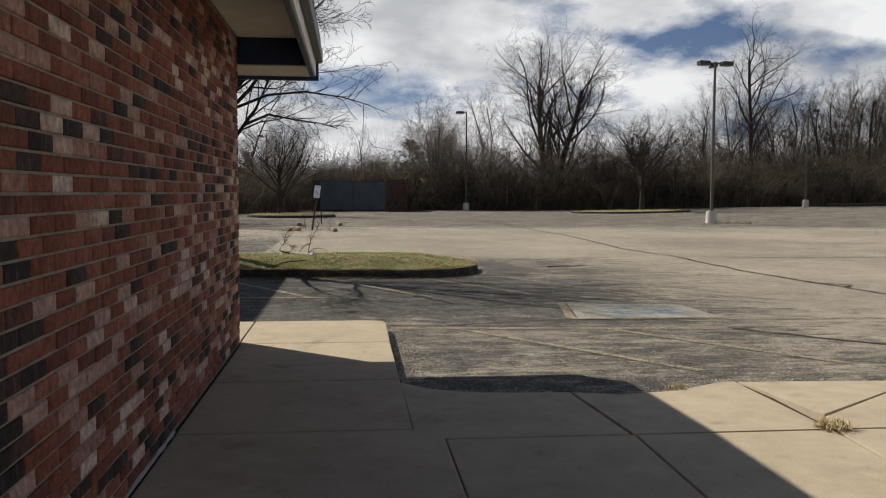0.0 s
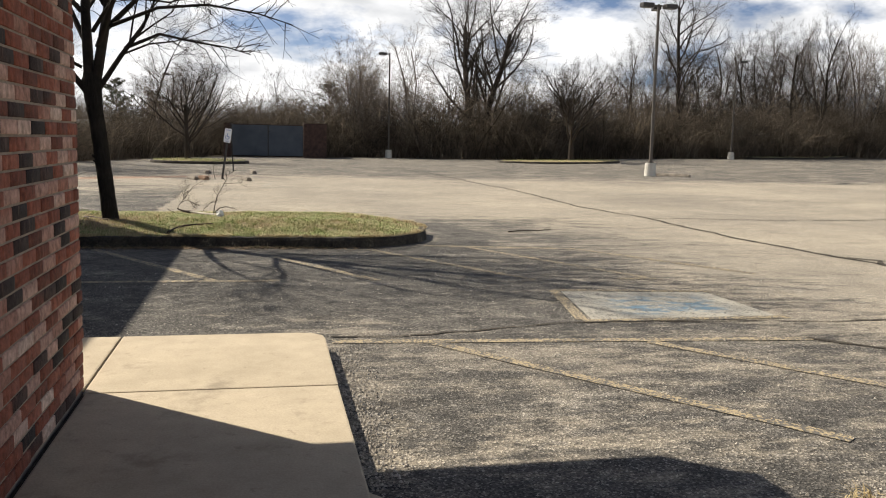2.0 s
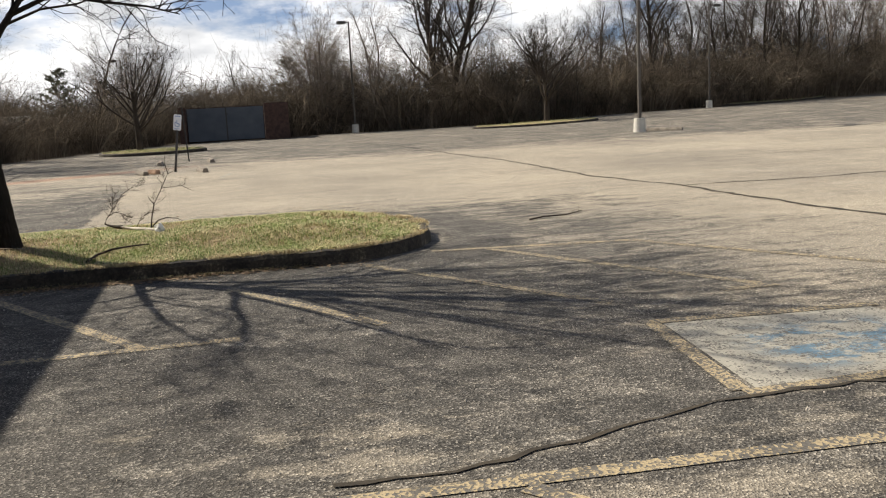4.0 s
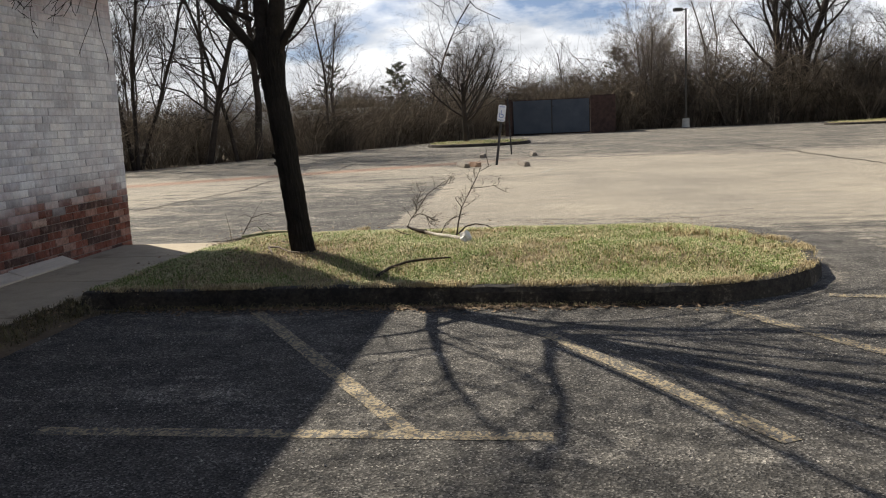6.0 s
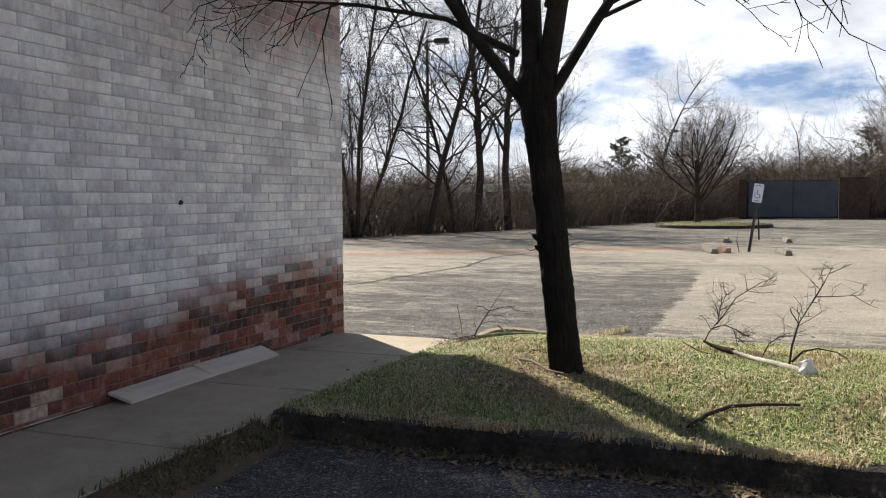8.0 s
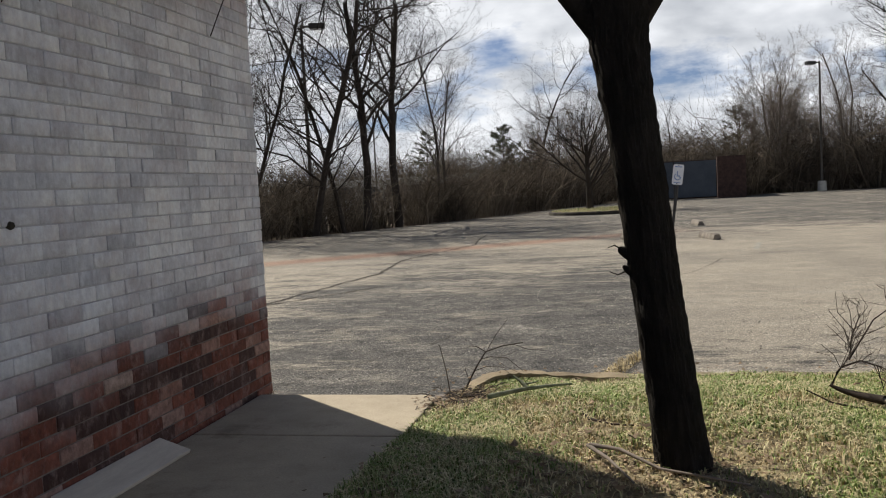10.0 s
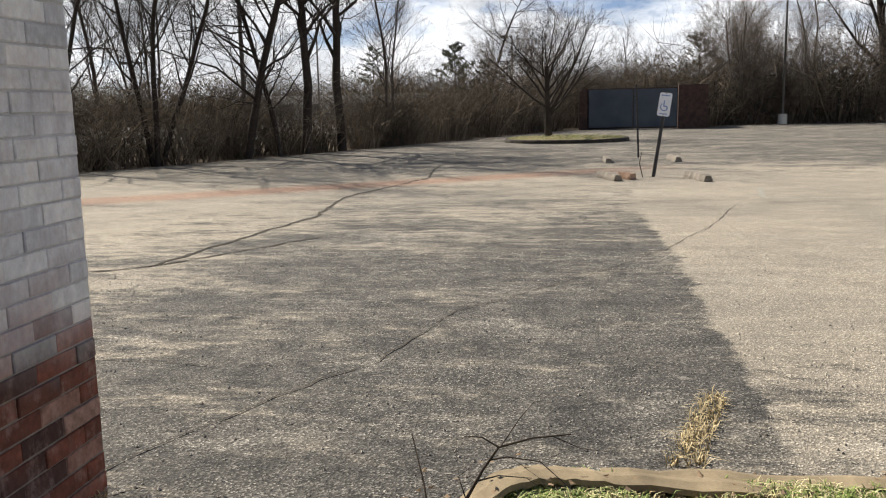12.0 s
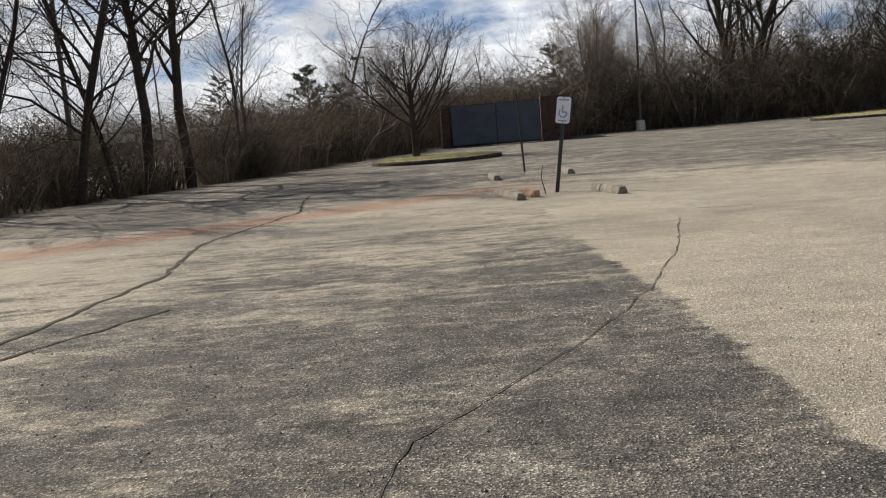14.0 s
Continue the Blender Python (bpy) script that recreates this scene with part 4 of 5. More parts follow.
K_TALL = bare_tree("bare_tree", 11, TALL, 13, 0.17, M_FARDARK, "tall leafless tree with dark ascending limbs at the lot's edge")
K_TALL2 = bare_tree("bare_tree", 23, TALL, 13, 0.135, M_FARDARK, "tall leafless tree with dark ascending limbs at the lot's edge")
K_SLIM = bare_tree("slim_bare_tree", 31, SLIM, 10, 0.085, M_FARBARK, "slim leafless tree in the wood behind the lot")
K_SLIM2 = bare_tree("slim_bare_tree", 37, SLIM, 10, 0.1, M_PALEBARK, "slim pale leafless tree in the wood behind the lot", 2)
K_ROUND = bare_tree("small_bare_tree", 41, ROUND, 5, 0.11, M_FARBARK, "small round-crowned leafless tree in the parking lot")
K_MULTI = bare_tree("multi_stem_tree", 53, ROUND, 6, 0.13, M_PALEBARK, "pale leafless tree with several stems behind the lot", 3)
K_BIG = bare_tree("large_bare_tree", 61, FORKED, 8, 0.3, M_FARDARK, "large dark leafless tree with a spreading crown", 2)
K_V = bare_tree("forked_bare_tree", 71, SLIM, 9, 0.1, M_FARDARK, "leafless tree with stems forked from its foot", 3)

K_ROUND2 = bare_tree("small_bare_tree", 47, [(17, 46, 1.05, 0.46, 0.3, 0.05, 0.06), (7, 36, 0.5, 0.55, 0.2, 0.1, 0.1), (6, 38, 0.5, 0.6, 0.15, 0.14, 0.08), (3, 40, 0.55, 0.6, 0.2, 0.18, 0.05)], 3.0, 0.14, M_FARDARK, "small dark round-crowned leafless tree in the parking lot")
K_DARK = bare_tree("slim_bare_tree", 91, SLIM, 11, 0.13, M_FARDARK, "tall slim dark leafless tree in the wood behind the lot")
K_VASE = bare_tree("high_crowned_tree", 83, VASE, 11, 0.2, M_FARDARK, "tall leafless tree with a high spreading crown")

# back edge
stand(K_MULTI, 8.9, 70, 11.2, 0.4)
stand(K_SLIM2, 13.6, 70, 12.1, 2.0, 1.3)
stand(K_BIG, 20.5, 74, 18.5, 1.0, 1.2)
stand(K_ROUND2, 24.8, 60.0, 8.8, 0.0, 1.25)
stand(K_VASE, 40.6, 74, 19.9, 0.7, 1.0)
stand(K_ROUND2, -3.42, 47.2, 6.9, 1.9, 1.15)
stand(K_ROUND, 28.9, 70, 7.5, 1.9, 1.1)
stand(K_TALL2, -8.8, 70, 13.0, 0.5, 1.0)
stand(K_MULTI, -5.6, 66, 8.6, 2.2)
stand(K_SLIM, 2.5, 88, 9, 2.2)
wr = random.Random(77)
for i in range(46):
    x = 24 + i * 1.45 + wr.uniform(-0.9, 0.9)
    y = 69.5 + 0.24 * max(0, x - 24) + wr.uniform(0, 12)
    stand(wr.choice((K_SLIM, K_SLIM2, K_SLIM, K_TALL2)), x, y, wr.uniform(8.5, 13.5) + 2.5 * smooth(45, 70, x), wr.uniform(0, 6.28), wr.uniform(0.75, 1.1))
for i in range(19):
    x = 37 + i * 1.9 + wr.uniform(-0.7, 0.7)
    stand(wr.choice((K_DARK, K_DARK, K_VASE, K_TALL2)), x, 71.5 + 0.24 * (x - 24) + wr.uniform(0, 9), wr.uniform(10, 14) + 2.5 * smooth(40, 60, x), wr.uniform(0, 6.28), wr.uniform(0.8, 1.1))
for i in range(9):
    x = 9 + i * 1.8 + wr.uniform(-0.6, 0.6)
    stand(wr.choice((K_SLIM, K_SLIM2, K_MULTI)), x, 71 + wr.uniform(0, 7), wr.uniform(6.0, 8.5), wr.uniform(0, 6.28), 0.9)
for i in range(16):
    stand(wr.choice((K_SLIM, K_MULTI, K_TALL2)), -26 + i * 2.6 + wr.uniform(-1, 1), 105 + wr.uniform(0, 25), wr.uniform(6.0, 8.5), wr.uniform(0, 6.28), 1.2)
# west edge
for kind, x, y, h, turn, wide in ((K_TALL2, -17.0, 30.4, 9.5, 0.3, 1), (K_V, -14.9, 32.4, 12.5, 1.2, 1.0), (K_TALL, -13.1, 35.2, 13.0, 2.6, 0.95), (K_TALL2, -12.5, 36.9, 12.4, 4.1, 0.9),
                                  (K_VASE, -11.9, 38.0, 12.5, 0.9, 1.1), (K_VASE, -11.2, 40.3, 13.0, 4.0, 1.1), (K_SLIM, -10.2, 43.6, 9.5, 0.2, 1.0), (K_SLIM, -9.9, 44.4, 8.0, 3.2, 1.0),
                                  (K_V, -20.5, 27, 11, 2.0, 1.0), (K_TALL2, -23, 24, 12, 5.0, 0.9), (K_TALL2, -27, 40, 10, 1.0, 1.1), (K_SLIM, -18.6, 36, 9, 2.0, 1.2), (K_V, -21, 44, 10, 3.3, 1.0)):
    stand(kind, x, y, h, turn, wide)


def near_tree():
    """The leaning tree on the island."""
    rng = random.Random(19)
    wood, twigs = Tubes(), Tubes()
    axis = [(-1.258, 8.58, 0.06, 0.146), (-1.262, 8.58, 0.18, 0.125), (-1.282, 8.58, 0.32, 0.113), (-1.322, 8.59, 0.7, 0.107), (-1.37, 8.6, 1.1, 0.106), (-1.41, 8.6, 1.5, 0.104), (-1.455, 8.6, 1.85, 0.108), (-1.485, 8.6, 2.1, 0.122), (-1.49, 8.6, 2.32, 0.14), (-1.49, 8.6, 2.42, 0.11)]
    fine = []
    for a, b in zip(axis, axis[1:]):
        for i in range(4):
            fine.append([a[j] + (b[j] - a[j]) * i / 4 for j in range(4)])
    fine.append(list(axis[-1]))
    long = []
    for a, b in zip(fine, fine[1:]):
        long += [[a[j] + (b[j] - a[j]) * i / 3 for j in range(4)] for i in range(3)]
    long.append(fine[-1])
    wood.add([q[:3] for q in long], [q[3] for q in long], 112)
    ring = wood.v[0].reshape(len(long), 112, 3)
    for q, row in zip(long, ring):
        for k, v in enumerate(row):
            out = Vector(v) - Vector(q[:3])
            ridge = 0.6 * abs(noise.noise((math.cos(k * 0.0561) * 9, math.sin(k * 0.0561) * 9, q[2] * 5))) + 0.6 * abs(noise.noise((math.cos(k * 0.0561) * 17, math.sin(k * 0.0561) * 17, q[2] * 16)))
            v[:] = Vector(q[:3]) + out * (0.93 + 0.26 * ridge)
    form = [(11, 38, 0.5, 0.55, 0.15, 0.09, 0.04), (7, 40, 0.5, 0.58, 0.2, 0.13, 0.03), (4, 42, 0.5, 0.62, 0.2, 0.17, 0.02), (2, 42, 0.55, 0.6, 0.25, 0.2, 0.0)]
    limbs = [((-1.56, 8.58, 2.15), (-0.5, -0.05, 0.85), 3.4, 0.05), ((-1.53, 8.6, 2.3), (-0.12, 0.08, 1), 5.2, 0.085), ((-1.39, 8.6, 2.2), (0.62, 0.02, 0.72), 2.8, 0.045),
             ((-1.44, 8.6, 2.3), (0.16, -0.1, 1), 5.2, 0.082), ((-1.58, 8.64, 2.9), (-0.4, 0.5, 0.8), 3.6, 0.045), ((-1.38, 8.52, 2.8), (0.25, -0.6, 0.7), 3.6, 0.045), ((-1.36, 8.66, 3.0), (0.6, 0.4, 0.75), 3.8, 0.046),
             ((-1.3, 8.5, 3.4), (0.75, -0.2, 0.6), 3.4, 0.04), ((-1.6, 8.55, 3.3), (-0.5, -0.5, 0.7), 3.2, 0.04)]
    for p, d, ln, r in limbs:
        grow(twigs, twigs, rng, p, d, ln, r, 1, [form[0]] + form)
    # the long drooping branch over the bays
    for pts, r in (([(-1.02, 8.6, 2.8), (-0.52, 8.55, 3.02), (0.0, 8.5, 2.92), (0.45, 8.45, 2.86), (0.8, 8.4, 2.76)], 0.03),
                   ([(-1.2, 8.5, 3.1), (-0.5, 8.2, 3.35), (0.2, 8.0, 3.4), (0.9, 7.9, 3.3), (1.4, 7.8, 3.15)], 0.032),
                   ([(-1.62, 8.58, 2.5), (-2.1, 8.4, 2.75), (-2.7, 8.2, 2.86), (-3.3, 8.0, 2.9)], 0.028),
                   ([(-1.4, 8.3, 3.0), (-1.0, 7.4, 3.3), (-0.6, 6.5, 3.42), (-0.1, 5.8, 3.4)], 0.034)):
        pts = [Vector(q) for q in pts]
        twigs.add(pts, [r * (1 - 0.8 * i / (len(pts) - 1)) for i in range(len(pts))], 6)
        for k in range(16):
            t = rng.uniform(0.15, 0.98) * (len(pts) - 1)
            i = int(t)
            q = pts[i].lerp(pts[i + 1], t - i)
            grow(twigs, twigs, rng, q, bend(pts[i + 1] - pts[i], radians(rng.uniform(25, 60)), rng), rng.uniform(0.35, 0.8), 0.009, 3, form)
    root = tagged(new("island_tree"), "leaning leafless tree with dark ridged bark on the lawn island", "tree")
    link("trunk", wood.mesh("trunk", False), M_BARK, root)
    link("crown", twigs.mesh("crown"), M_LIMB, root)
    # the stub of a lost branch, with two thin shoots
    k = Tubes()
    k.add([(-1.45, 8.59, 1.19), (-1.495, 8.58, 1.215), (-1.515, 8.57, 1.225)], [0.034, 0.025, 0.014], 11)
    k.add([(-1.45, 8.59, 1.12), (-1.485, 8.58, 1.135), (-1.5, 8.57, 1.15)], [0.03, 0.018, 0.008], 11)
    k.add([(-1.5, 8.57, 1.22), (-1.535, 8.56, 1.245), (-1.565, 8.55, 1.235)], [0.004, 0.003, 0.0015], 4)
    k.add([(-1.49, 8.57, 1.13), (-1.525, 8.56, 1.115), (-1.56, 8.555, 1.13)], [0.004, 0.003, 0.0015], 4)
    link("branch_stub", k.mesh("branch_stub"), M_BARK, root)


near_tree()


# ---- brush along the edges ----
def brush(name, line, depth, stems, height, thick, seed, label, mat, kids=5):
    """A thicket of stems and twigs along a line, standing to its left."""
    g = np.random.RandomState(seed)
    pts = np.array(line, float)
    seg = np.linalg.norm(np.diff(pts, axis=0), axis=1)
    cum = np.r_[0, np.cumsum(seg)]
    # bushes first, each with its own foot, height and spread, then the stems that fan out of them
    bushes = max(8, stems // 26)
    s = g.uniform(0, cum[-1], bushes)
    i = np.clip(np.searchsorted(cum, s) - 1, 0, len(seg) - 1)
    d = (pts[i + 1] - pts[i]) / seg[i][:, None]
    off = g.beta(1.0, 1.3, bushes) * depth
    foot = pts[i] + ((s - cum[i]) / seg[i])[:, None] * (pts[i + 1] - pts[i]) + np.stack([-d[:, 1], d[:, 0]], 1) * off[:, None]
    tall = height * np.clip(g.normal(0.78, 0.22, bushes), 0.3, 1.25) * (0.72 + 0.34 * np.minimum(1, off / max(depth * 0.5, 0.1)))
    which = g.randint(0, bushes, stems)
    xy = foot[which] + g.normal(0, 0.09, (stems, 2)) * height
    z = np.array([rise(a, b) for a, b in xy]) - 0.05
    base = np.c_[xy, z]
    h = tall[which] * g.uniform(0.4, 1.1, stems)
    out = xy - foot[which]
    az = np.arctan2(out[:, 1], out[:, 0]) + g.normal(0, 0.7, stems)
    ln = g.uniform(0.0, 1.0, stems) ** 1.2 * 0.95
    dir0 = np.stack([np.cos(az) * ln, np.sin(az) * ln, np.ones(stems)], 1)
    dir1 = dir0 * [1.5, 1.5, 0.75] + g.normal(0, 0.42, (stems, 3)) * [1, 1, 0.5]
    a0, a1 = base, base + dir0 * (h * 0.55)[:, None]
    a2 = a1 + dir1 * (h * 0.45)[:, None]
    a2[:, 2] = np.maximum(a2[:, 2], z + 0.2)
    r0 = thick * g.uniform(0.6, 1.5, stems) * np.where(g.uniform(0, 1, stems) < 0.1, 2.3, 1.0)
    P, R = [np.stack([a0, a1, a2], 1)], [np.stack([r0, r0 * 0.7, r0 * 0.2], 1)]
    for k in range(kids):
        f = g.uniform(0.12, 0.95, stems)[:, None]
        q = np.where(f < 0.5, a0 + (a1 - a0) * f * 2, a1 + (a2 - a1) * (f - 0.5) * 2)
        b = g.normal(0, 1, (stems, 3)) * [1, 1, 0.8] + [0, 0, 0.25]
        b /= np.linalg.norm(b, axis=1)[:, None]
        c = b + g.normal(0, 0.7, (stems, 3)) + [0, 0, 0.2]
        L = (h * g.uniform(0.15, 0.5, stems))[:, None]
        m1, m2 = q + b * L * 0.5, q + b * L * 0.5 + c * L * 0.5
        m1[:, 2], m2[:, 2] = np.maximum(m1[:, 2], z + 0.05), np.maximum(m2[:, 2], z + 0.05)
        rr = r0 * g.uniform(0.3, 0.55, stems)
        P.append(np.stack([q, m1, m2], 1)), R.append(np.stack([rr, rr * 0.75, rr * 0.3], 1))
    P, R = np.concatenate(P), np.concatenate(R)
    n = len(P)
    ax = P[:, 2] - P[:, 0]
    u = np.cross(ax, g.normal(0, 1, (n, 3)))
    u /= np.linalg.norm(u, axis=1)[:, None] + 1e-9
    w = np.cross(ax, u)
    w /= np.linalg.norm(w, axis=1)[:, None] + 1e-9
    ring = [P + R[:, :, None] * (math.cos(a) * u + math.sin(a) * w)[:, None, :] for a in (0, 2.094, 4.189)]
    v = np.stack(ring, 2).reshape(-1, 3)
    b = np.arange(n)[:, None] * 9
    f = np.concatenate([b + [[o + j, o + (j + 1) % 3, o + 3 + (j + 1) % 3, o + 3 + j]] for o in (0, 3) for j in range(3)])
    return tagged(link(name, fast_mesh(name, v, f), mat), label, "brush", kind="stuff")


brush("brush", [(-6.4, 51.5), (-7.6, 48.3), (-10.9, 40.7), (-14.0, 33.8), (-16.8, 28.2), (-22.4, 18), (-30, 8)][::-1], 4.0, 6600, 3.3, 0.012, 3, "dense leafless brown brush along the lot's edge", M_BRUSH, 8)
brush("brush", [(-6.4, 51.5), (-5.2, 55.5), (-2.6, 62.4)][::1], 4.5, 1300, 3.9, 0.015, 4, "dense leafless brown brush along the lot's edge", M_BRUSH, 8)
brush("brush", [(7.2, 67.6), (24, 67.3), (40, 69.4), (57, 74.4), (95, 84)], 7.0, 8500, 6.1, 0.023, 5, "tall tangled brown thicket behind the parking lot", M_BRUSH, 8)
brush("brush", [(-4, 66), (7.5, 66)], 8.0, 1600, 5.2, 0.02, 6, "tall tangled brown thicket behind the parking lot", M_BRUSH, 8)
brush("brush", [(-70, 96), (30, 112)], 16.0, 3800, 6.5, 0.04, 7, "far band of leafless woodland", M_BRUSH, 8)
brush("brush", [(22, 76), (60, 82), (110, 92)], 14.0, 3200, 8.0, 0.035, 9, "brown woodland on the rise behind the lot", M_BRUSH, 8)


def conifer(x, y, h, seed):
    """A ragged young pine: whorls of boughs set with needle tufts."""
    rng = random.Random(seed)
    root = tagged(new("young_pine"), "ragged green young pine among the brush", "tree")
    root.location = (x, y, 0)
    t = Tubes()
    t.add([(0, 0, -0.1), (0.05, 0, h * 0.5), (0, 0.04, h)], [0.09, 0.05, 0.01], 7)
    vs, fs = [], []
    for k in range(64):
        z = h * (0.2 + 0.79 * (k / 64) ** 0.9)
        a = rng.uniform(0, 6.28)
        ln = math.sin(math.pi * (0.2 + 0.74 * z / h)) * h * 0.3 * rng.uniform(0.35, 1.25) + 0.1
        tip = Vector((math.cos(a) * ln, math.sin(a) * ln, z + ln * rng.uniform(0.1, 0.5)))
        s = Vector((0, 0, z))
        t.add([s, s.lerp(tip, 0.5) + Vector((0, 0, -0.03)), tip], [0.018, 0.012, 0.004], 4)
        for j in range(40):
            c = s.lerp(tip, rng.uniform(0.35, 1.0))
            d = Vector((rng.gauss(0, 1), rng.gauss(0, 1), rng.gauss(0.4, 1))).normalized()
            e = d.orthogonal().normalized() * 0.03
            n = len(vs)
            q = c + d * rng.uniform(0.12, 0.26)
            vs += [tuple(c - e), tuple(c + e), tuple(q + e * 0.3), tuple(q - e * 0.3)]
            fs.append((n, n + 1, n + 2, n + 3))
    link("trunk", t.mesh("trunk"), M_FARBARK, root)
    link("needles", fast_mesh("needles", vs, fs), M_NEEDLE, root)


conifer(-10.0, 64.0, 5.6, 1)
conifer(-22.0, 92.0, 7.5, 2)
conifer(-11.0, 96.0, 6.2, 3)
conifer(6.9, 75.0, 6.6, 4)


# ---- street furniture of the lot ----
def lamp(x, y, height, heads, label, base=True, group="parking lot lamps"):
    z = rise(x, y)
    root = tagged(new("parking_lot_lamp"), label, "street lamp", group)
    root.location = (x, y, z)
    foot = 0.0
    if base:
        foot = 0.66
        bm = bmesh.new()
        bmesh.ops.create_cone(bm, cap_ends=True, segments=20, radius1=0.3, radius2=0.27, depth=foot + 0.05, matrix=Matrix.Translation((0, 0, foot / 2 - 0.025)))
        bmesh.ops.bevel(bm, geom=[e for e in bm.edges if all(v.co.z > foot * 0.9 for v in e.verts)], offset=0.03, segments=2, affect="EDGES")
        part("base", bm, M_BASE, root, "pale concrete base")
    bm = bmesh.new()
    bmesh.ops.create_cone(bm, cap_ends=True, segments=4, radius1=0.1, radius2=0.075, depth=height - foot, matrix=Matrix.Translation((0, 0, (height + foot) / 2)) @ Matrix.Rotation(radians(45), 4, "Z"))
    bmesh.ops.bevel(bm, geom=list(bm.edges), offset=0.012, segments=1, affect="EDGES")
    part("pole", bm, M_POLE, root)
    part("base_plate", boxed(-0.14, 0.14, -0.14, 0.14, foot, foot + 0.03, bevel=0.005), M_POLE, root)
    for a in heads:
        m = Matrix.Translation((0, 0, height)) @ Matrix.Rotation(radians(a), 4, "Z")
        part("arm", boxed(0.04, 0.36, -0.03, 0.03, -0.12, -0.05, m=m), M_POLE, root)
        hd = part("lamp_head", boxed(0.34, 0.95, -0.2, 0.2, -0.2, 0.02, bevel=0.03, m=m), M_HEAD, root)
        part("lens", boxed(0.4, 0.9, -0.16, 0.16, -0.214, -0.203, m=m), M_LENS, hd)


lamp(20.0, 35.4, 8.45, (185, 5, 75), "dark square steel lamp with three heads on a concrete base")
lamp(11.1, 66.7, 8.6, (200,), "dark steel lamp with one head on a concrete base")
lamp(43.5, 68.4, 9.0, (-20,), "dark steel lamp with one head on a concrete base")
lamp(-14.2, 38.0, 8.4, (10,), "dark steel lamp with one head on a concrete base")
lamp(-24, 80, 8.4, (180,), "far slim lamp beyond the brush", False, "far lamps")
lamp(-7.4, 80, 7.2, (180,), "far slim lamp beyond the brush", False, "far lamps")
lamp(-41, 80, 6.0, (0, 180), "far twin floodlight beyond the brush", False, "far lamps")


def wheel_stop(x, y, turn, length, mat, label, roll=0.0, seed=0):
    """A concrete wheel stop with sloping sides and chipped ends."""
    r = random.Random(seed)
    prof = [(-0.1, 0.0), (-0.095, 0.055), (-0.06, 0.14), (0.06, 0.14), (0.095, 0.055), (0.1, 0.0)]
    bm, rows, n = bmesh.new(), [], 9
    for i in range(n + 1):
        t = -length / 2 + length * i / n
        k = 0.9 if i in (0, n) else 1
        rows.append([bm.verts.new((t + r.uniform(-0.015, 0.015) * (i in (0, n)), px * k + r.uniform(-0.006, 0.006), max(0, pz * k + r.uniform(-0.006, 0.006)))) for px, pz in prof])
    for a, b in zip(rows, rows[1:]):
        for j in range(len(prof)):
            k = (j + 1) % len(prof)
            bm.faces.new((a[j], b[j], b[k], a[k]))
    bm.faces.new(rows[0]), bm.faces.new(rows[-1][::-1])
    bmesh.ops.recalc_face_normals(bm, faces=bm.faces)
    ob = tagged(part("wheel_stop", bm, mat), label, "wheel stop", "wheel stops by the sign")
    ob.matrix_basis = Matrix.Translation((x, y, rise(x, y) + 0.002)) @ Matrix.Rotation(radians(turn), 4, "Z") @ Matrix.Rotation(radians(roll), 4, "X")


wheel_stop(-1.5, 26.4, 106, 1.3, M_STOP, "weathered concrete wheel stop on the asphalt", seed=1)
wheel_stop(0.33, 26.1, 101, 1.3, M_STOP, "weathered concrete wheel stop on the asphalt", seed=2)
wheel_stop(-1.33, 31.9, 92, 1.3, M_STOP, "weathered concrete wheel stop on the asphalt", seed=3)
wheel_stop(0.5, 32.2, 95, 1.3, M_STOP, "weathered concrete wheel stop on the asphalt", seed=4)
wheel_stop(-1.12, 26.3, 125, 0.45, M_RUSTY, "broken rust-stained piece of a wheel stop", seed=5)
wheel_stop(21.3, 35.5, -50, 1.8, M_STOP, "pale concrete wheel stop beside the lamp base", seed=6)


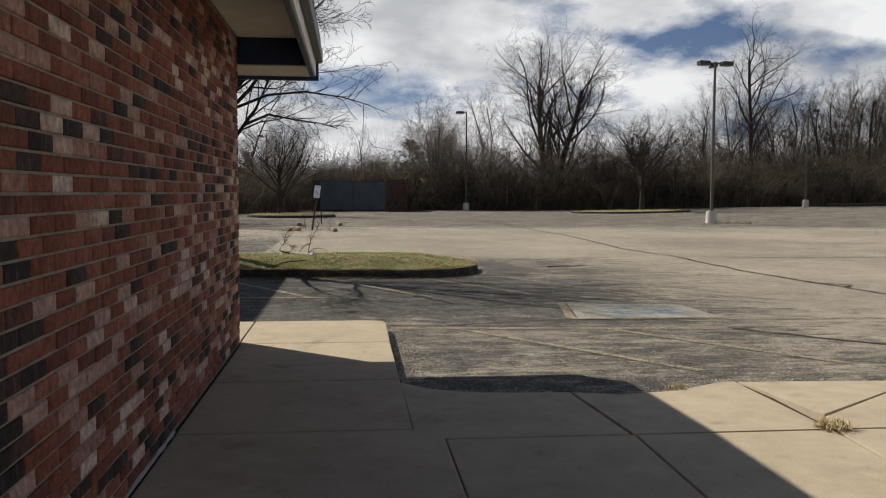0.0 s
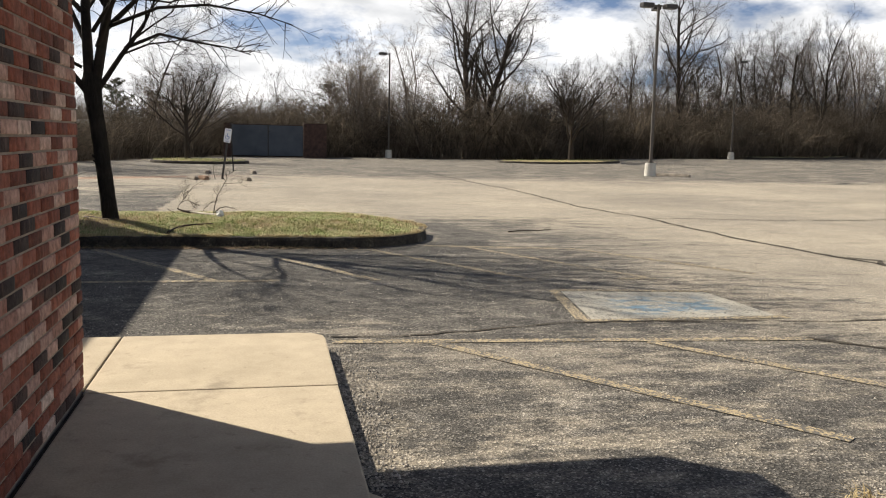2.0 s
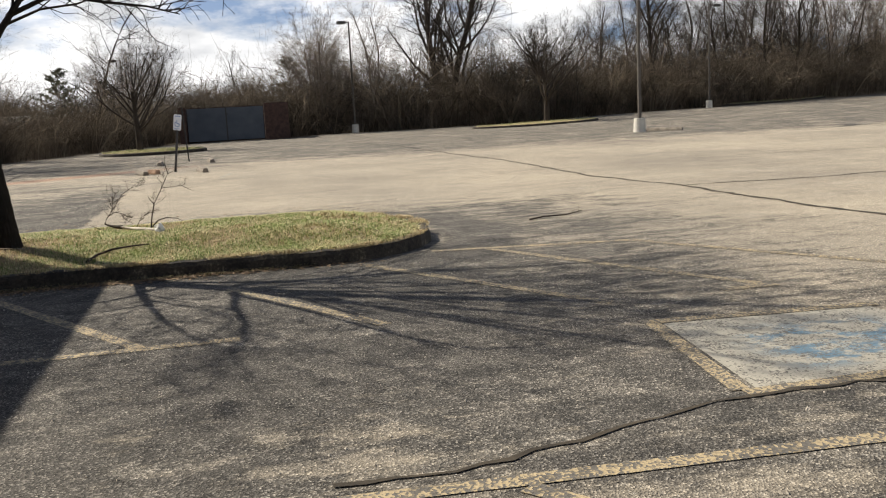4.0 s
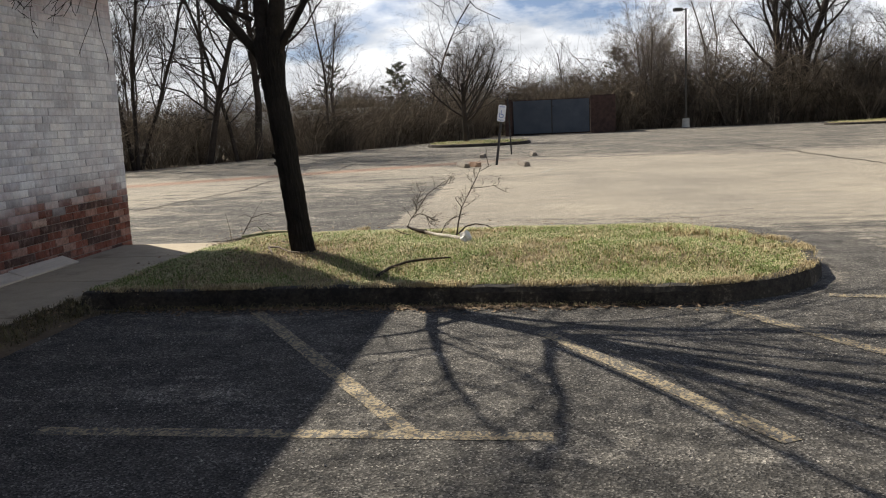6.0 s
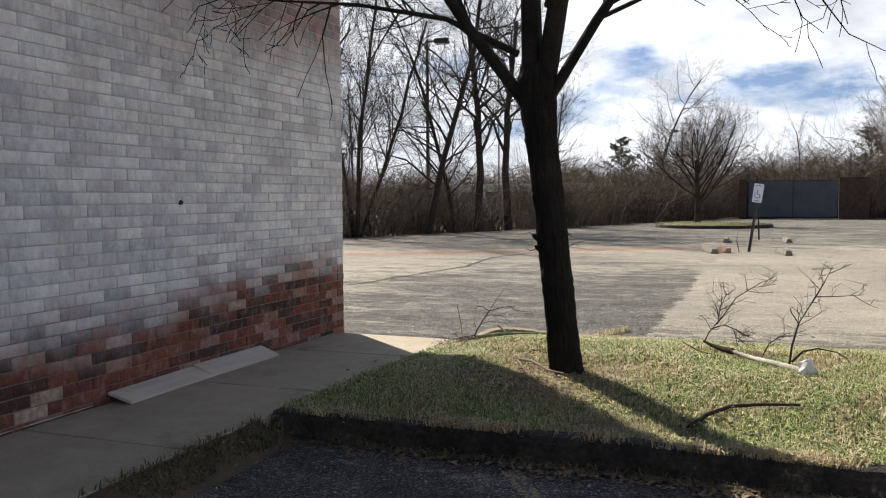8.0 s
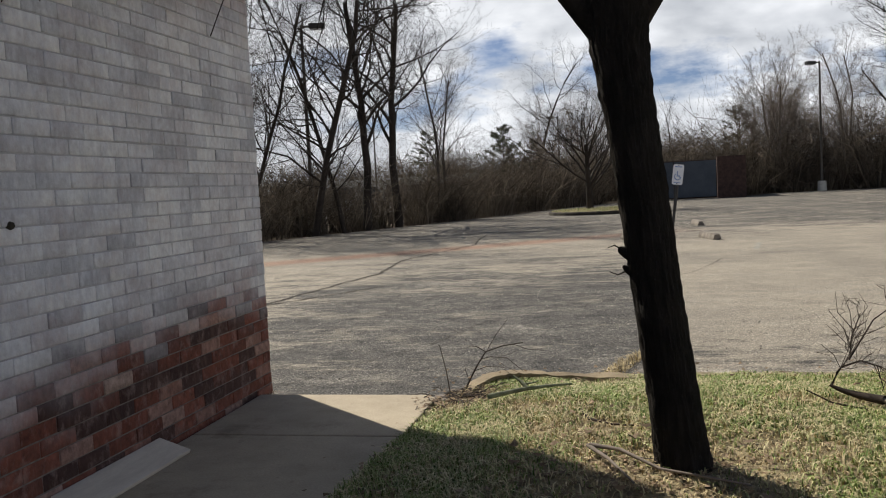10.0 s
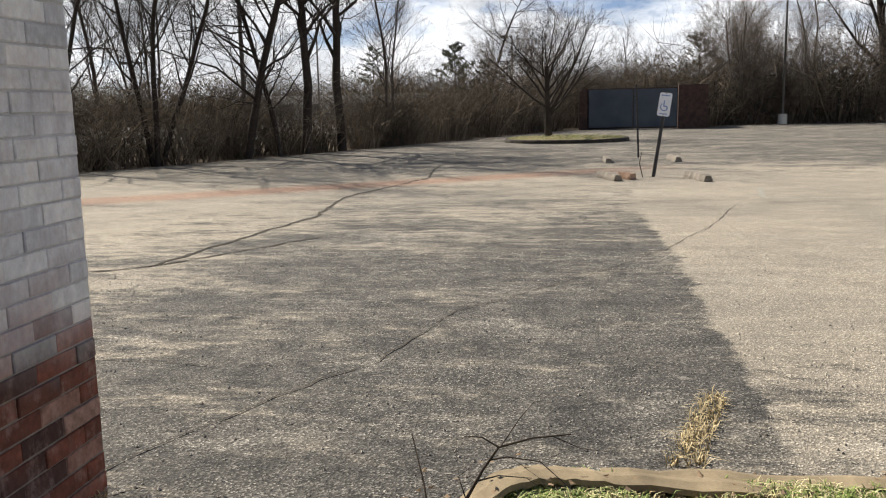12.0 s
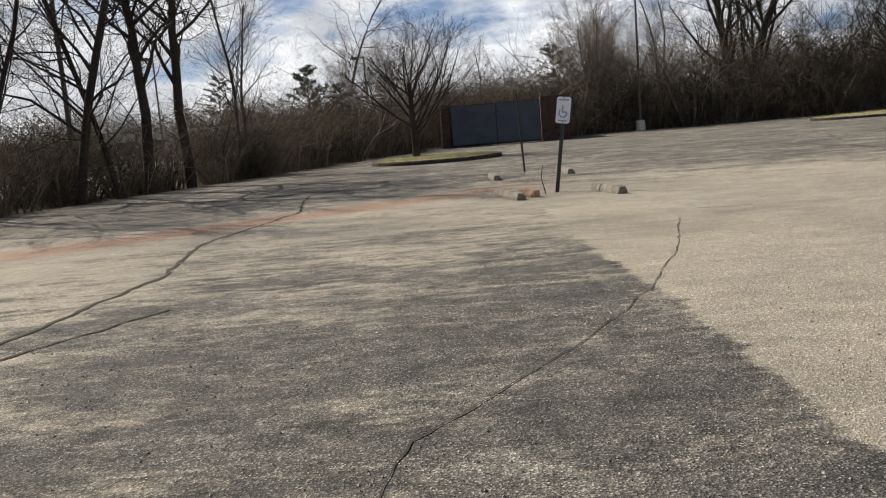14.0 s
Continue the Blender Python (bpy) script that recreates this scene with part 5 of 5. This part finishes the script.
def sign_post(x, y, height, lean, thick, plate, label):
    root = tagged(new("parking_sign" if plate else "sign_post"), label, "sign" if plate else "post")
    root.matrix_basis = Matrix.Translation((x, y, rise(x, y))) @ Matrix.Rotation(radians(lean), 4, "Y") @ Matrix.Rotation(radians(-32 if plate else 0), 4, "Z")
    bm = bmesh.new()
    box(bm, -thick, thick, -0.004, 0.004, -0.1, height)
    box(bm, -thick, -thick + 0.008, 0.004, 0.03, -0.1, height)
    box(bm, thick - 0.008, thick, 0.004, 0.03, -0.1, height)
    part("post", bm, M_HEAD, root)
    if not plate:
        return
    w, z0, z1 = 0.145, height - 0.52, height - 0.02
    bm = bmesh.new()
    o = [(-w, z0 + 0.03), (-w + 0.03, z0), (w - 0.03, z0), (w, z0 + 0.03), (w, z1 - 0.03), (w - 0.03, z1), (-w + 0.03, z1), (-w, z1 - 0.03)]
    a, b = [bm.verts.new((px, -0.012, pz)) for px, pz in o], [bm.verts.new((px, -0.007, pz)) for px, pz in o]
    bm.faces.new(a), bm.faces.new(b[::-1])
    for i in range(8):
        bm.faces.new((a[i - 1], a[i], b[i], b[i - 1]))
    bmesh.ops.recalc_face_normals(bm, faces=bm.faces)
    pl = part("plate", bm, M_SIGN, root, "white plate with a blue symbol")
    bm = bmesh.new()
    cz = z0 + 0.2
    for i in range(20):
        a0, a1 = math.pi * (0.75 + 1.25 * i / 20), math.pi * (0.75 + 1.25 * (i + 1) / 20)
        q = [(r * math.cos(t), cz + r * math.sin(t)) for r, t in ((0.07, a0), (0.095, a0), (0.095, a1), (0.07, a1))]
        bm.faces.new([bm.verts.new((px, -0.0145, pz)) for px, pz in q])
    for q in ([(-0.03, cz), (0.0, cz), (0.0, cz + 0.14), (-0.03, cz + 0.14)], [(0.0, cz), (0.07, cz), (0.07, cz + 0.03), (0.0, cz + 0.03)], [(0.06, cz - 0.07), (0.085, cz - 0.07), (0.07, cz + 0.03), (0.045, cz + 0.03)],
              [(-0.1, z1 - 0.07), (0.1, z1 - 0.07), (0.1, z1 - 0.045), (-0.1, z1 - 0.045)], [(-0.09, z0 + 0.04), (0.09, z0 + 0.04), (0.09, z0 + 0.06), (-0.09, z0 + 0.06)]):
        bm.faces.new([bm.verts.new((px, -0.0145, pz)) for px, pz in q])
    bmesh.ops.recalc_face_normals(bm, faces=bm.faces)
    part("symbol", bm, M_SIGNBLUE, pl, "blue printed symbol and bars")
    for z in (z0 + 0.03, z1 - 0.02):
        bm = bmesh.new()
        bmesh.ops.create_cone(bm, cap_ends=True, segments=8, radius1=0.012, radius2=0.01, depth=0.012, matrix=Matrix.Translation((0, -0.017, z)) @ Matrix.Rotation(radians(90), 4, "X"))
        part("bolt", bm, M_HEAD, pl)


sign_post(-0.52, 26.8, 1.84, 8.0, 0.034, True, "leaning dark post with a white accessible parking plate")
sign_post(-0.36, 33.6, 2.12, -2.5, 0.026, False, "bare slim dark sign post without a plate")

# ---- bin enclosure ----
enc = tagged(new("bin_enclosure"), "blue-grey gates between brick walls at the lot's far edge", "enclosure")
Y = 61.0
for x0, x1, nm in ((-1.42, 1.18, "gate"), (1.26, 3.78, "gate")):
    gt = part(nm, boxed(x0, x1, Y, Y + 0.06, 0.12, 2.38, bevel=0.01), M_GATE, enc)
    for i in range(9):
        xa = x0 + (x1 - x0) * i / 9 + 0.01
        part("board", boxed(xa, xa + (x1 - x0) / 9 - 0.02, Y - 0.016, Y - 0.003, 0.14, 2.36), M_GATE, gt)
    part("hinge", boxed(x0 - 0.03, x0 + 0.1, Y - 0.04, Y - 0.018, 1.9, 1.98), M_HEAD, gt)
part("gate_post", boxed(1.185, 1.255, Y - 0.02, Y + 0.08, -0.02, 2.42), M_HEAD, enc)
part("brick_pier", boxed(3.85, 5.55, Y - 0.1, Y + 0.3, -0.04, 2.58, bevel=0.01), M_DARKBRICK, enc, "dark brick end wall")
part("brick_pier", boxed(-2.0, -1.5, Y - 0.1, Y + 0.3, -0.04, 2.5, bevel=0.01), M_DARKBRICK, enc, "dark brick end wall")
part("side_wall", boxed(5.25, 5.55, Y + 0.31, Y + 4.5, -0.04, 2.5), M_DARKBRICK, enc)
part("side_wall", boxed(-2.0, -1.7, Y + 0.31, Y + 4.5, -0.04, 2.5), M_DARKBRICK, enc)
part("back_wall", boxed(-1.69, 5.24, Y + 4.2, Y + 4.5, -0.04, 2.5), M_DARKBRICK, enc)

# ---- small islands and verges far off ----
def oval(cx, cy, rx, ry, turn, n=28):
    return [(cx + rx * math.cos(a) * math.cos(turn) - ry * math.sin(a) * math.sin(turn), cy + rx * math.cos(a) * math.sin(turn) + ry * math.sin(a) * math.cos(turn)) for a in (2 * math.pi * i / n for i in range(n))]


for cx, cy, rx, ry, turn, n in ((-2.6, 45.6, 2.7, 2.6, 0.1, 5000), (23.1, 57.8, 5.0, 2.8, 0.15, 4000), (52.8, 74.0, 9.3, 1.7, 0.27, 4000)):
    ring = oval(cx, cy, rx, ry, turn)
    kerb(ring + ring[:1], 0.16, 0.15, "low concrete kerb of a planted island")
    bed = offset(ring, 0.14)
    setting(part("verge_soil", prism(bed, -0.04, lambda x, y: rise(x, y) + 0.14, 0), M_SOIL), "soil of a small planted island", "soil")
    blades("grass", bed, n, 0.12, "thin straw-coloured grass on a small island", lambda x, y: rise(x, y) + 0.14, int(cx) + 90)

setting(part("far_pavement", prism([(-75, 34), (-29, 38), (-19, 56), (-12, 72), (-12, 92), (-75, 92)], -0.3, 0.02, 0), M_PALELOT), "pale sunlit pavement beyond the brush", "pavement")

# ---- far building beyond the brush ----
far = tagged(new("low_building"), "long pale flat-roofed building beyond the brush", "building")
part("wall", boxed(-34, -14, 95, 106, -0.05, 2.7), M_FARWALL, far)
part("roof", boxed(-34.3, -13.7, 94.7, 106.3, 2.71, 2.95), M_FARWALL, far)
for i in range(7):
    part("window", boxed(-33 + i * 2.8, -31.2 + i * 2.8, 94.93, 94.99, 0.9, 2.1), M_GLASSY, far)

# ---- fallen branches, boards, litter ----
def stick(name, paths, mat, label, category="branch", sides=6, seed=0, twigs=0):
    rng = random.Random(seed)
    t = Tubes()
    for pts, r in paths:
        pts = [Vector(p) for p in pts]
        t.add(pts, [r * (1 - 0.6 * i / (len(pts) - 1)) for i in range(len(pts))], sides)
        for k in range(twigs):
            u = rng.uniform(0.3, 0.97) * (len(pts) - 1)
            i = int(u)
            q = pts[i].lerp(pts[i + 1], u - i)
            d = bend(pts[i + 1] - pts[i], radians(rng.uniform(25, 65)), rng)
            ln = rng.uniform(0.1, 0.3)
            m = q + d * ln * 0.5
            e = m + (d + Vector((rng.gauss(0, 0.3), rng.gauss(0, 0.3), 0.25))).normalized() * ln * 0.5
            e.z, m.z = max(e.z, q.z * 0.5 + 0.05), max(m.z, q.z * 0.5 + 0.05)
            t.add([q, m, e], [r * 0.3, r * 0.22, r * 0.1], 4)
    return tagged(link(name, t.mesh(name), mat), label, category)


br = stick("fallen_branch", [([(0.28, 8.95, 0.29), (0.12, 9.12, 0.3), (-0.04, 9.3, 0.3), (-0.22, 9.6, 0.3)], 0.03)], M_BIRCH, "pale barkless fallen branch with dark twigs on the grass", sides=9)
tw = random.Random(5)
for pts, r, n in (([(-0.2, 9.57, 0.3), (-0.3, 9.68, 0.3), (-0.37, 9.72, 0.315), (-0.43, 9.75, 0.34)], 0.026, 0), ([(-0.42, 9.75, 0.34), (-0.39, 9.75, 0.41), (-0.32, 9.76, 0.5), (-0.31, 9.77, 0.6), (-0.26, 9.78, 0.73)], 0.008, 9),
                  ([(-0.37, 9.75, 0.44), (-0.28, 9.72, 0.48), (-0.18, 9.7, 0.45), (-0.11, 9.68, 0.4)], 0.006, 7), ([(-0.33, 9.75, 0.48), (-0.19, 9.8, 0.69), (-0.07, 9.83, 0.77), (0.1, 9.85, 0.8)], 0.005, 4),
                  ([(0.19, 9.08, 0.29), (0.21, 9.12, 0.44), (0.25, 9.12, 0.6), (0.34, 9.12, 0.76), (0.4, 9.13, 0.87), (0.46, 9.14, 1.0)], 0.0095, 6), ([(0.21, 9.1, 0.33), (0.28, 9.14, 0.4), (0.38, 9.18, 0.42), (0.5, 9.18, 0.4), (0.57, 9.18, 0.36)], 0.009, 0),
                  ([(0.25, 9.12, 0.6), (0.2, 9.1, 0.68), (0.19, 9.1, 0.72)], 0.005, 0), ([(0.35, 9.12, 0.79), (0.49, 9.1, 0.8), (0.66, 9.08, 0.82)], 0.0045, 2), ([(0.0, 9.25, 0.3), (0.06, 9.3, 0.42), (0.18, 9.32, 0.5)], 0.005, 4),
                  ([(-0.3, 9.5, 0.27), (-0.45, 9.6, 0.28), (-0.58, 9.6, 0.35)], 0.008, 0)):
    t = Tubes()
    pts = [Vector(p) for p in pts]
    t.add(pts, [r * (1 - 0.7 * i / (len(pts) - 1)) for i in range(len(pts))], 6)
    bough = link("twig", t.mesh("twig"), M_TWIG, br)
    for k in range(n * 2):
        u = tw.uniform(0.3, 0.98) * (len(pts) - 1)
        q = pts[int(u)].lerp(pts[int(u) + 1], u - int(u))
        d = bend(pts[int(u) + 1] - pts[int(u)], radians(tw.uniform(25, 70)), tw)
        ln = tw.uniform(0.07, 0.26)
        m = q + d * ln * 0.5 + Vector((tw.gauss(0, 0.02), tw.gauss(0, 0.02), 0))
        e = m + (d + Vector((tw.gauss(0, 0.4), tw.gauss(0, 0.4), 0.2))).normalized() * ln * 0.5
        e.z, m.z = max(e.z, 0.3), max(m.z, 0.3)
        t = Tubes()
        t.add([q, m, e], [0.0026, 0.002, 0.001], 4)
        for w in range(2):
            b = q.lerp(e, tw.uniform(0.35, 0.8))
            t.add([b, b + Vector((tw.gauss(0, 0.04), tw.gauss(0, 0.04), abs(tw.gauss(0, 0.04)))), b + Vector((tw.gauss(0, 0.07), tw.gauss(0, 0.07), abs(tw.gauss(0.03, 0.05))))], [0.0016, 0.0013, 0.0008], 3)
        link("side_twig", t.mesh("side_twig"), M_TWIG, bough)
bm = bmesh.new()
bmesh.ops.create_icosphere(bm, subdivisions=2, radius=1, matrix=Matrix.Translation((0.3, 8.92, 0.31)) @ Matrix.Diagonal((0.055, 0.05, 0.075, 1)))
rr = random.Random(3)
for v in bm.verts:
    v.co += Vector((rr.gauss(0, 0.009), rr.gauss(0, 0.009), rr.gauss(0, 0.012)))
part("broken_end", bm, M_RAG, br, "splintered white broken end")
stick("fallen_branch", [([(-0.36, 7.68, 0.17), (-0.28, 7.86, 0.21), (-0.15, 8.02, 0.235), (0.03, 8.09, 0.245), (0.24, 8.13, 0.25)], 0.017)], M_TWIG, "dark bent branch lying on the grass", sides=8)
stick("fallen_branch", [([(-2.34, 9.77, 0.27), (-2.16, 9.88, 0.285), (-2.02, 9.95, 0.29), (-1.86, 10.03, 0.285)], 0.017), ([(-2.12, 9.9, 0.29), (-2.16, 9.93, 0.325), (-2.21, 9.96, 0.355)], 0.014), ([(-2.14, 9.92, 0.31), (-2.05, 9.93, 0.325)], 0.007)],
      M_GREENWOOD, "greenish peeled stick with a snapped fork lying on the grass", sides=8)
stick("shoot", [([(-2.64, 10.47, 0.1), (-2.58, 10.48, 0.22), (-2.53, 10.5, 0.31), (-2.47, 10.5, 0.4), (-2.35, 10.5, 0.44), (-2.21, 10.5, 0.46)], 0.0075), ([(-2.47, 10.5, 0.4), (-2.53, 10.49, 0.44), (-2.59, 10.48, 0.445)], 0.004),
                ([(-2.5, 10.5, 0.35), (-2.44, 10.5, 0.365), (-2.32, 10.48, 0.36), (-2.21, 10.46, 0.27)], 0.0035), ([(-2.55, 10.49, 0.27), (-2.47, 10.48, 0.3), (-2.35, 10.47, 0.3)], 0.0035), ([(-2.59, 10.48, 0.2), (-2.62, 10.5, 0.28), (-2.56, 10.5, 0.33)], 0.003)],
      M_FARBARK, "thin branching twig standing at the kerb end", twigs=2, seed=9)
stick("shoot", [([(-2.71, 10.42, 0.08), (-2.74, 10.45, 0.27), (-2.78, 10.45, 0.46)], 0.0055)], M_PALEBARK, "thin upright twig at the kerb end")
stick("root", [([(-2.8, 10.37, 0.1), (-2.74, 10.28, 0.13), (-2.7, 10.17, 0.14), (-2.66, 10.02, 0.13), (-2.67, 9.93, 0.12)], 0.03)], M_PALEBARK, "pale piece of root among dead leaves beside the footway", sides=8)


def twig_litter():
    r = random.Random(44)
    t = Tubes()
    for _ in range(90):
        x, y, a, ln = -2.58 + r.gauss(0, 0.11), 10.18 + r.gauss(0, 0.15), r.uniform(0, 3.14), r.uniform(0.04, 0.2)
        z = mound(x, y) + r.uniform(0.005, 0.03)
        t.add([(x, y, z), (x + math.cos(a) * ln / 2, y + math.sin(a) * ln / 2, z + r.uniform(0, 0.02)), (x + math.cos(a + 0.2) * ln, y + math.sin(a + 0.2) * ln, z)], [0.0035, 0.003, 0.0015], 4)
    tagged(link("twig_litter", t.mesh("twig_litter"), M_FARBARK), "loose dead twigs beside the footway end", "twigs", kind="stuff")


twig_litter()
stick("fallen_branch", [([(5.1, 9.15, 0.02), (5.35, 9.3, 0.025), (5.7, 9.33, 0.02), (6.05, 9.6, 0.025)], 0.014)], M_TWIG, "thin stick lying on the asphalt", twigs=2, seed=2)
stick("fallen_branch", [([(-1.7, 8.8, 0.28), (-1.6, 8.55, 0.3), (-1.49, 8.3, 0.28)], 0.011)], M_PALEBARK, "thin pale stick beside the trunk")
stick("fallen_branch", [([(-1.69, 8.78, 0.29), (-1.55, 8.68, 0.3), (-1.38, 8.45, 0.29), (-1.03, 8.3, 0.28)], 0.011)], M_PALEBARK, "long thin pale stick beside the trunk", twigs=2, seed=4)
stick("fallen_branch", [([(-1.95, 8.9, 0.25), (-1.86, 8.6, 0.25), (-1.76, 8.4, 0.24)], 0.007)], M_TWIG, "thin dark stick beside the trunk")
stick("fallen_branch", [([(-1.8, 9.6, 0.26), (-1.72, 9.3, 0.27), (-1.6, 9.2, 0.27), (-1.35, 9.15, 0.27)], 0.009)], M_TWIG, "crooked twig on the grass by the trunk")
stick("fallen_branch", [([(-0.75, 26.7, 0.0), (-0.82, 26.72, 0.3), (-0.78, 26.7, 0.55)], 0.012)], M_TWIG, "dry weed stem at the foot of the sign")

for x, y, turn, tilt in ((-4.035, 7.68, 1.5, 15), (-4.04, 8.62, -0.6, 19)):
    ob = tagged(part("board", boxed(-0.1, 0.1, -0.465, 0.465, 0, 0.022, bevel=0.004), M_BOARD), "pale weathered board leaning low against the brick wall", "board", "boards by the wall")
    ob.matrix_basis = Matrix.Translation((x, y, PV + 0.002 + 0.1 * math.sin(radians(tilt)))) @ Matrix.Rotation(radians(turn), 4, "Z") @ Matrix.Rotation(radians(tilt), 4, "Y")


def litter(name, count, place, size, mat, label, category, seed, lumps=False):
    """Small loose bits, joined: curled leaves, or grit."""
    rng = random.Random(seed)
    vs, fs = [], []
    for _ in range(count):
        x, y, z = place(rng)
        a, s = rng.uniform(0, 6.28), size * rng.uniform(0.5, 1.5)
        c, k = math.cos(a) * s, math.sin(a) * s
        n = len(vs)
        if lumps:
            vs += [(x + c, y + k, z), (x - k, y + c, z), (x - c, y - k, z), (x + k, y - c, z), (x + c * 0.2, y + k * 0.3, z + s * rng.uniform(0.6, 1.1))]
            fs += [(n, n + 1, n + 4, n + 4), (n + 1, n + 2, n + 4, n + 4), (n + 2, n + 3, n + 4, n + 4), (n + 3, n, n + 4, n + 4)]
        else:
            u, w = rng.uniform(0.0, 0.8) * s, rng.uniform(0.0, 0.8) * s
            vs += [(x + c, y + k, z + u), (x - k * 0.6, y + c * 0.6, z + 0.003), (x - c, y - k, z + w), (x + k * 0.6, y - c * 0.6, z + 0.003)]
            fs.append((n, n + 1, n + 2, n + 3))
    me = bpy.data.meshes.new(name)
    me.from_pydata(vs, [], [tuple(dict.fromkeys(f)) for f in fs])
    return tagged(link(name, me, mat), label, category, kind="stuff")


litter("leaf_litter", 1300, lambda r: ((x := r.triangular(-2.85, 2.7, 0.4)), 7.22 - abs(r.gauss(0, 0.1)) - 0.12 * smooth(1.5, 3, x), 0.006), 0.02, M_LEAF, "dry leaves gathered along the kerb", "leaves", 1)
litter("leaf_litter", 500, lambda r: ((x := -2.55 + r.gauss(0, 0.16)), (y := 10.5 + abs(r.gauss(0, 0.1))), 0.006), 0.018, M_LEAF, "dry leaves at the kerb end", "leaves", 2)
litter("leaf_litter", 900, lambda r: ((x := -2.58 + r.gauss(0, 0.11)), (y := 10.2 + r.gauss(0, 0.14)), mound(x, y) + 0.006), 0.016, M_LEAF, "dry leaves heaped beside the footway end", "leaves", 11)
litter("leaf_litter", 1300, lambda r: ((x := -1.45 + r.gauss(0, 0.5)), (y := 8.45 + r.gauss(0, 0.42)), mound(x, y) + 0.005), 0.015, M_LEAF, "dry leaves and twigs round the trunk", "leaves", 3)
litter("leaf_litter", 70, lambda r: ((x := -1.5 + r.gauss(0, 0.4)), (y := 8.75 + r.gauss(0, 0.4)), mound(x, y) + 0.025), 0.026, M_LEAF, "large curled leaves by the trunk", "leaves", 12)
litter("leaf_litter", 900, lambda r: (r.uniform(-2.8, 3.2), (y := r.uniform(7.5, 10.8)), 0.25), 0.016, M_LEAF, "scattered dry leaves in the grass", "leaves", 6)
litter("leaf_litter", 700, lambda r: ((x := -2.9 + abs(r.gauss(0, 0.11))), r.uniform(1.5, 7.2), max(0.008, PV - 0.005 - 0.6 * max(0.0, x + 2.9))), 0.018, M_LEAF, "dry leaves along the footway edge", "leaves", 7)
litter("grit", 1500, lambda r: (1.45 + abs(r.gauss(0, 0.12)), r.uniform(-1.4, 1.25), 0.002), 0.008, M_STONE, "loose grit beside the footway", "grit", 4, True)
litter("grit", 2600, lambda r: (r.uniform(-3, 7), r.uniform(-1.8, 7), 0.002), 0.007, M_STONE, "loose grit on the asphalt", "grit", 5, True)
litter("grit", 2600, lambda r: (r.uniform(-7, 2), r.uniform(11.1, 17), 0.002), 0.008, M_STONE, "loose grit on the asphalt", "grit", 8, True)
litter("grit", 900, lambda r: (r.uniform(-4.3, -2.6), 10.52 + abs(r.gauss(0, 0.12)), 0.004), 0.012, M_STONE, "broken edge of gravel beside the footway", "grit", 9, True)
litter("grit", 700, lambda r: ((x := r.uniform(1.5, 8)), front(x) + abs(r.gauss(0, 0.1)), 0.002), 0.009, M_STONE, "loose grit at the apron's edge", "grit", 10, True)


def tuft(x, y, z, n, h, seed, w=0.08):
    poly = [(x - w, y - w), (x + w, y - w), (x + w, y + w), (x - w, y + w)]
    return blades("weeds", poly, n, h, "dry straw-coloured weeds in a joint", lambda a, b: z, seed, None, M_STRAW)


tuft(3.55, -1.9, 0.03, 60, 0.06, 51, 0.07)
tuft(4.02, -3.28, 0.09, 220, 0.08, 52, 0.09)
blades("weeds", [(-1.8, 11.3), (-1.62, 11.3), (-1.5, 11.8), (-1.36, 12.25), (-1.46, 12.3), (-1.62, 11.9)], 420, 0.07, "dry straw-coloured weeds in a seam of the asphalt", lambda a, b: 0.0, 53, None, M_STRAW)
for i in range(8):
    x, y = 2.2 + i * 0.13, 9.25 + 0.12 * math.sin(i * 2.4)
    tuft(x, y, mound(x, y), 40, 0.12, 60 + i, 0.04)
tuft(-4.2, 10.56, 0.05, 160, 0.06, 55, 0.1)
blades("weeds", [(-2.93, 1.4), (-2.72, 1.4), (-2.7, 7.2), (-2.93, 7.2)], 3800, 0.05, "low dead weeds along the footway edge", lambda x, y: max(0.01, PV - 0.01 - 0.55 * max(0.0, x + 2.9)), 56, lambda x, y: max(0.05, 0.5 + 1.4 * noise.noise((x * 3, y * 2.5, 2.0))), M_WEED)
blades("weeds", [(-2.95, 6.9), (-2.4, 7.28), (2.0, 7.18), (2.0, 7.1), (-2.4, 7.18), (-2.95, 6.8)], 1500, 0.05, "low weeds under the kerb", lambda x, y: 0.0, 57, None, M_WEED)

# ---- bricks, last ----
brick_wall(wall_a, 0.0, -12.9, -0.002, PV + 0.005, 2.98, 0.0705, 0.23, 0.011, M_BRICK, (-6.85, -5.2, 0, 3), 1)
brick_wall(wall_b, -4.15, 4.2, 10.715, PV - 0.06, 4.0, 0.0825, 0.257, 0.008, M_BRICK_P, (9.0, 10.8, 0, 3.0), 2)
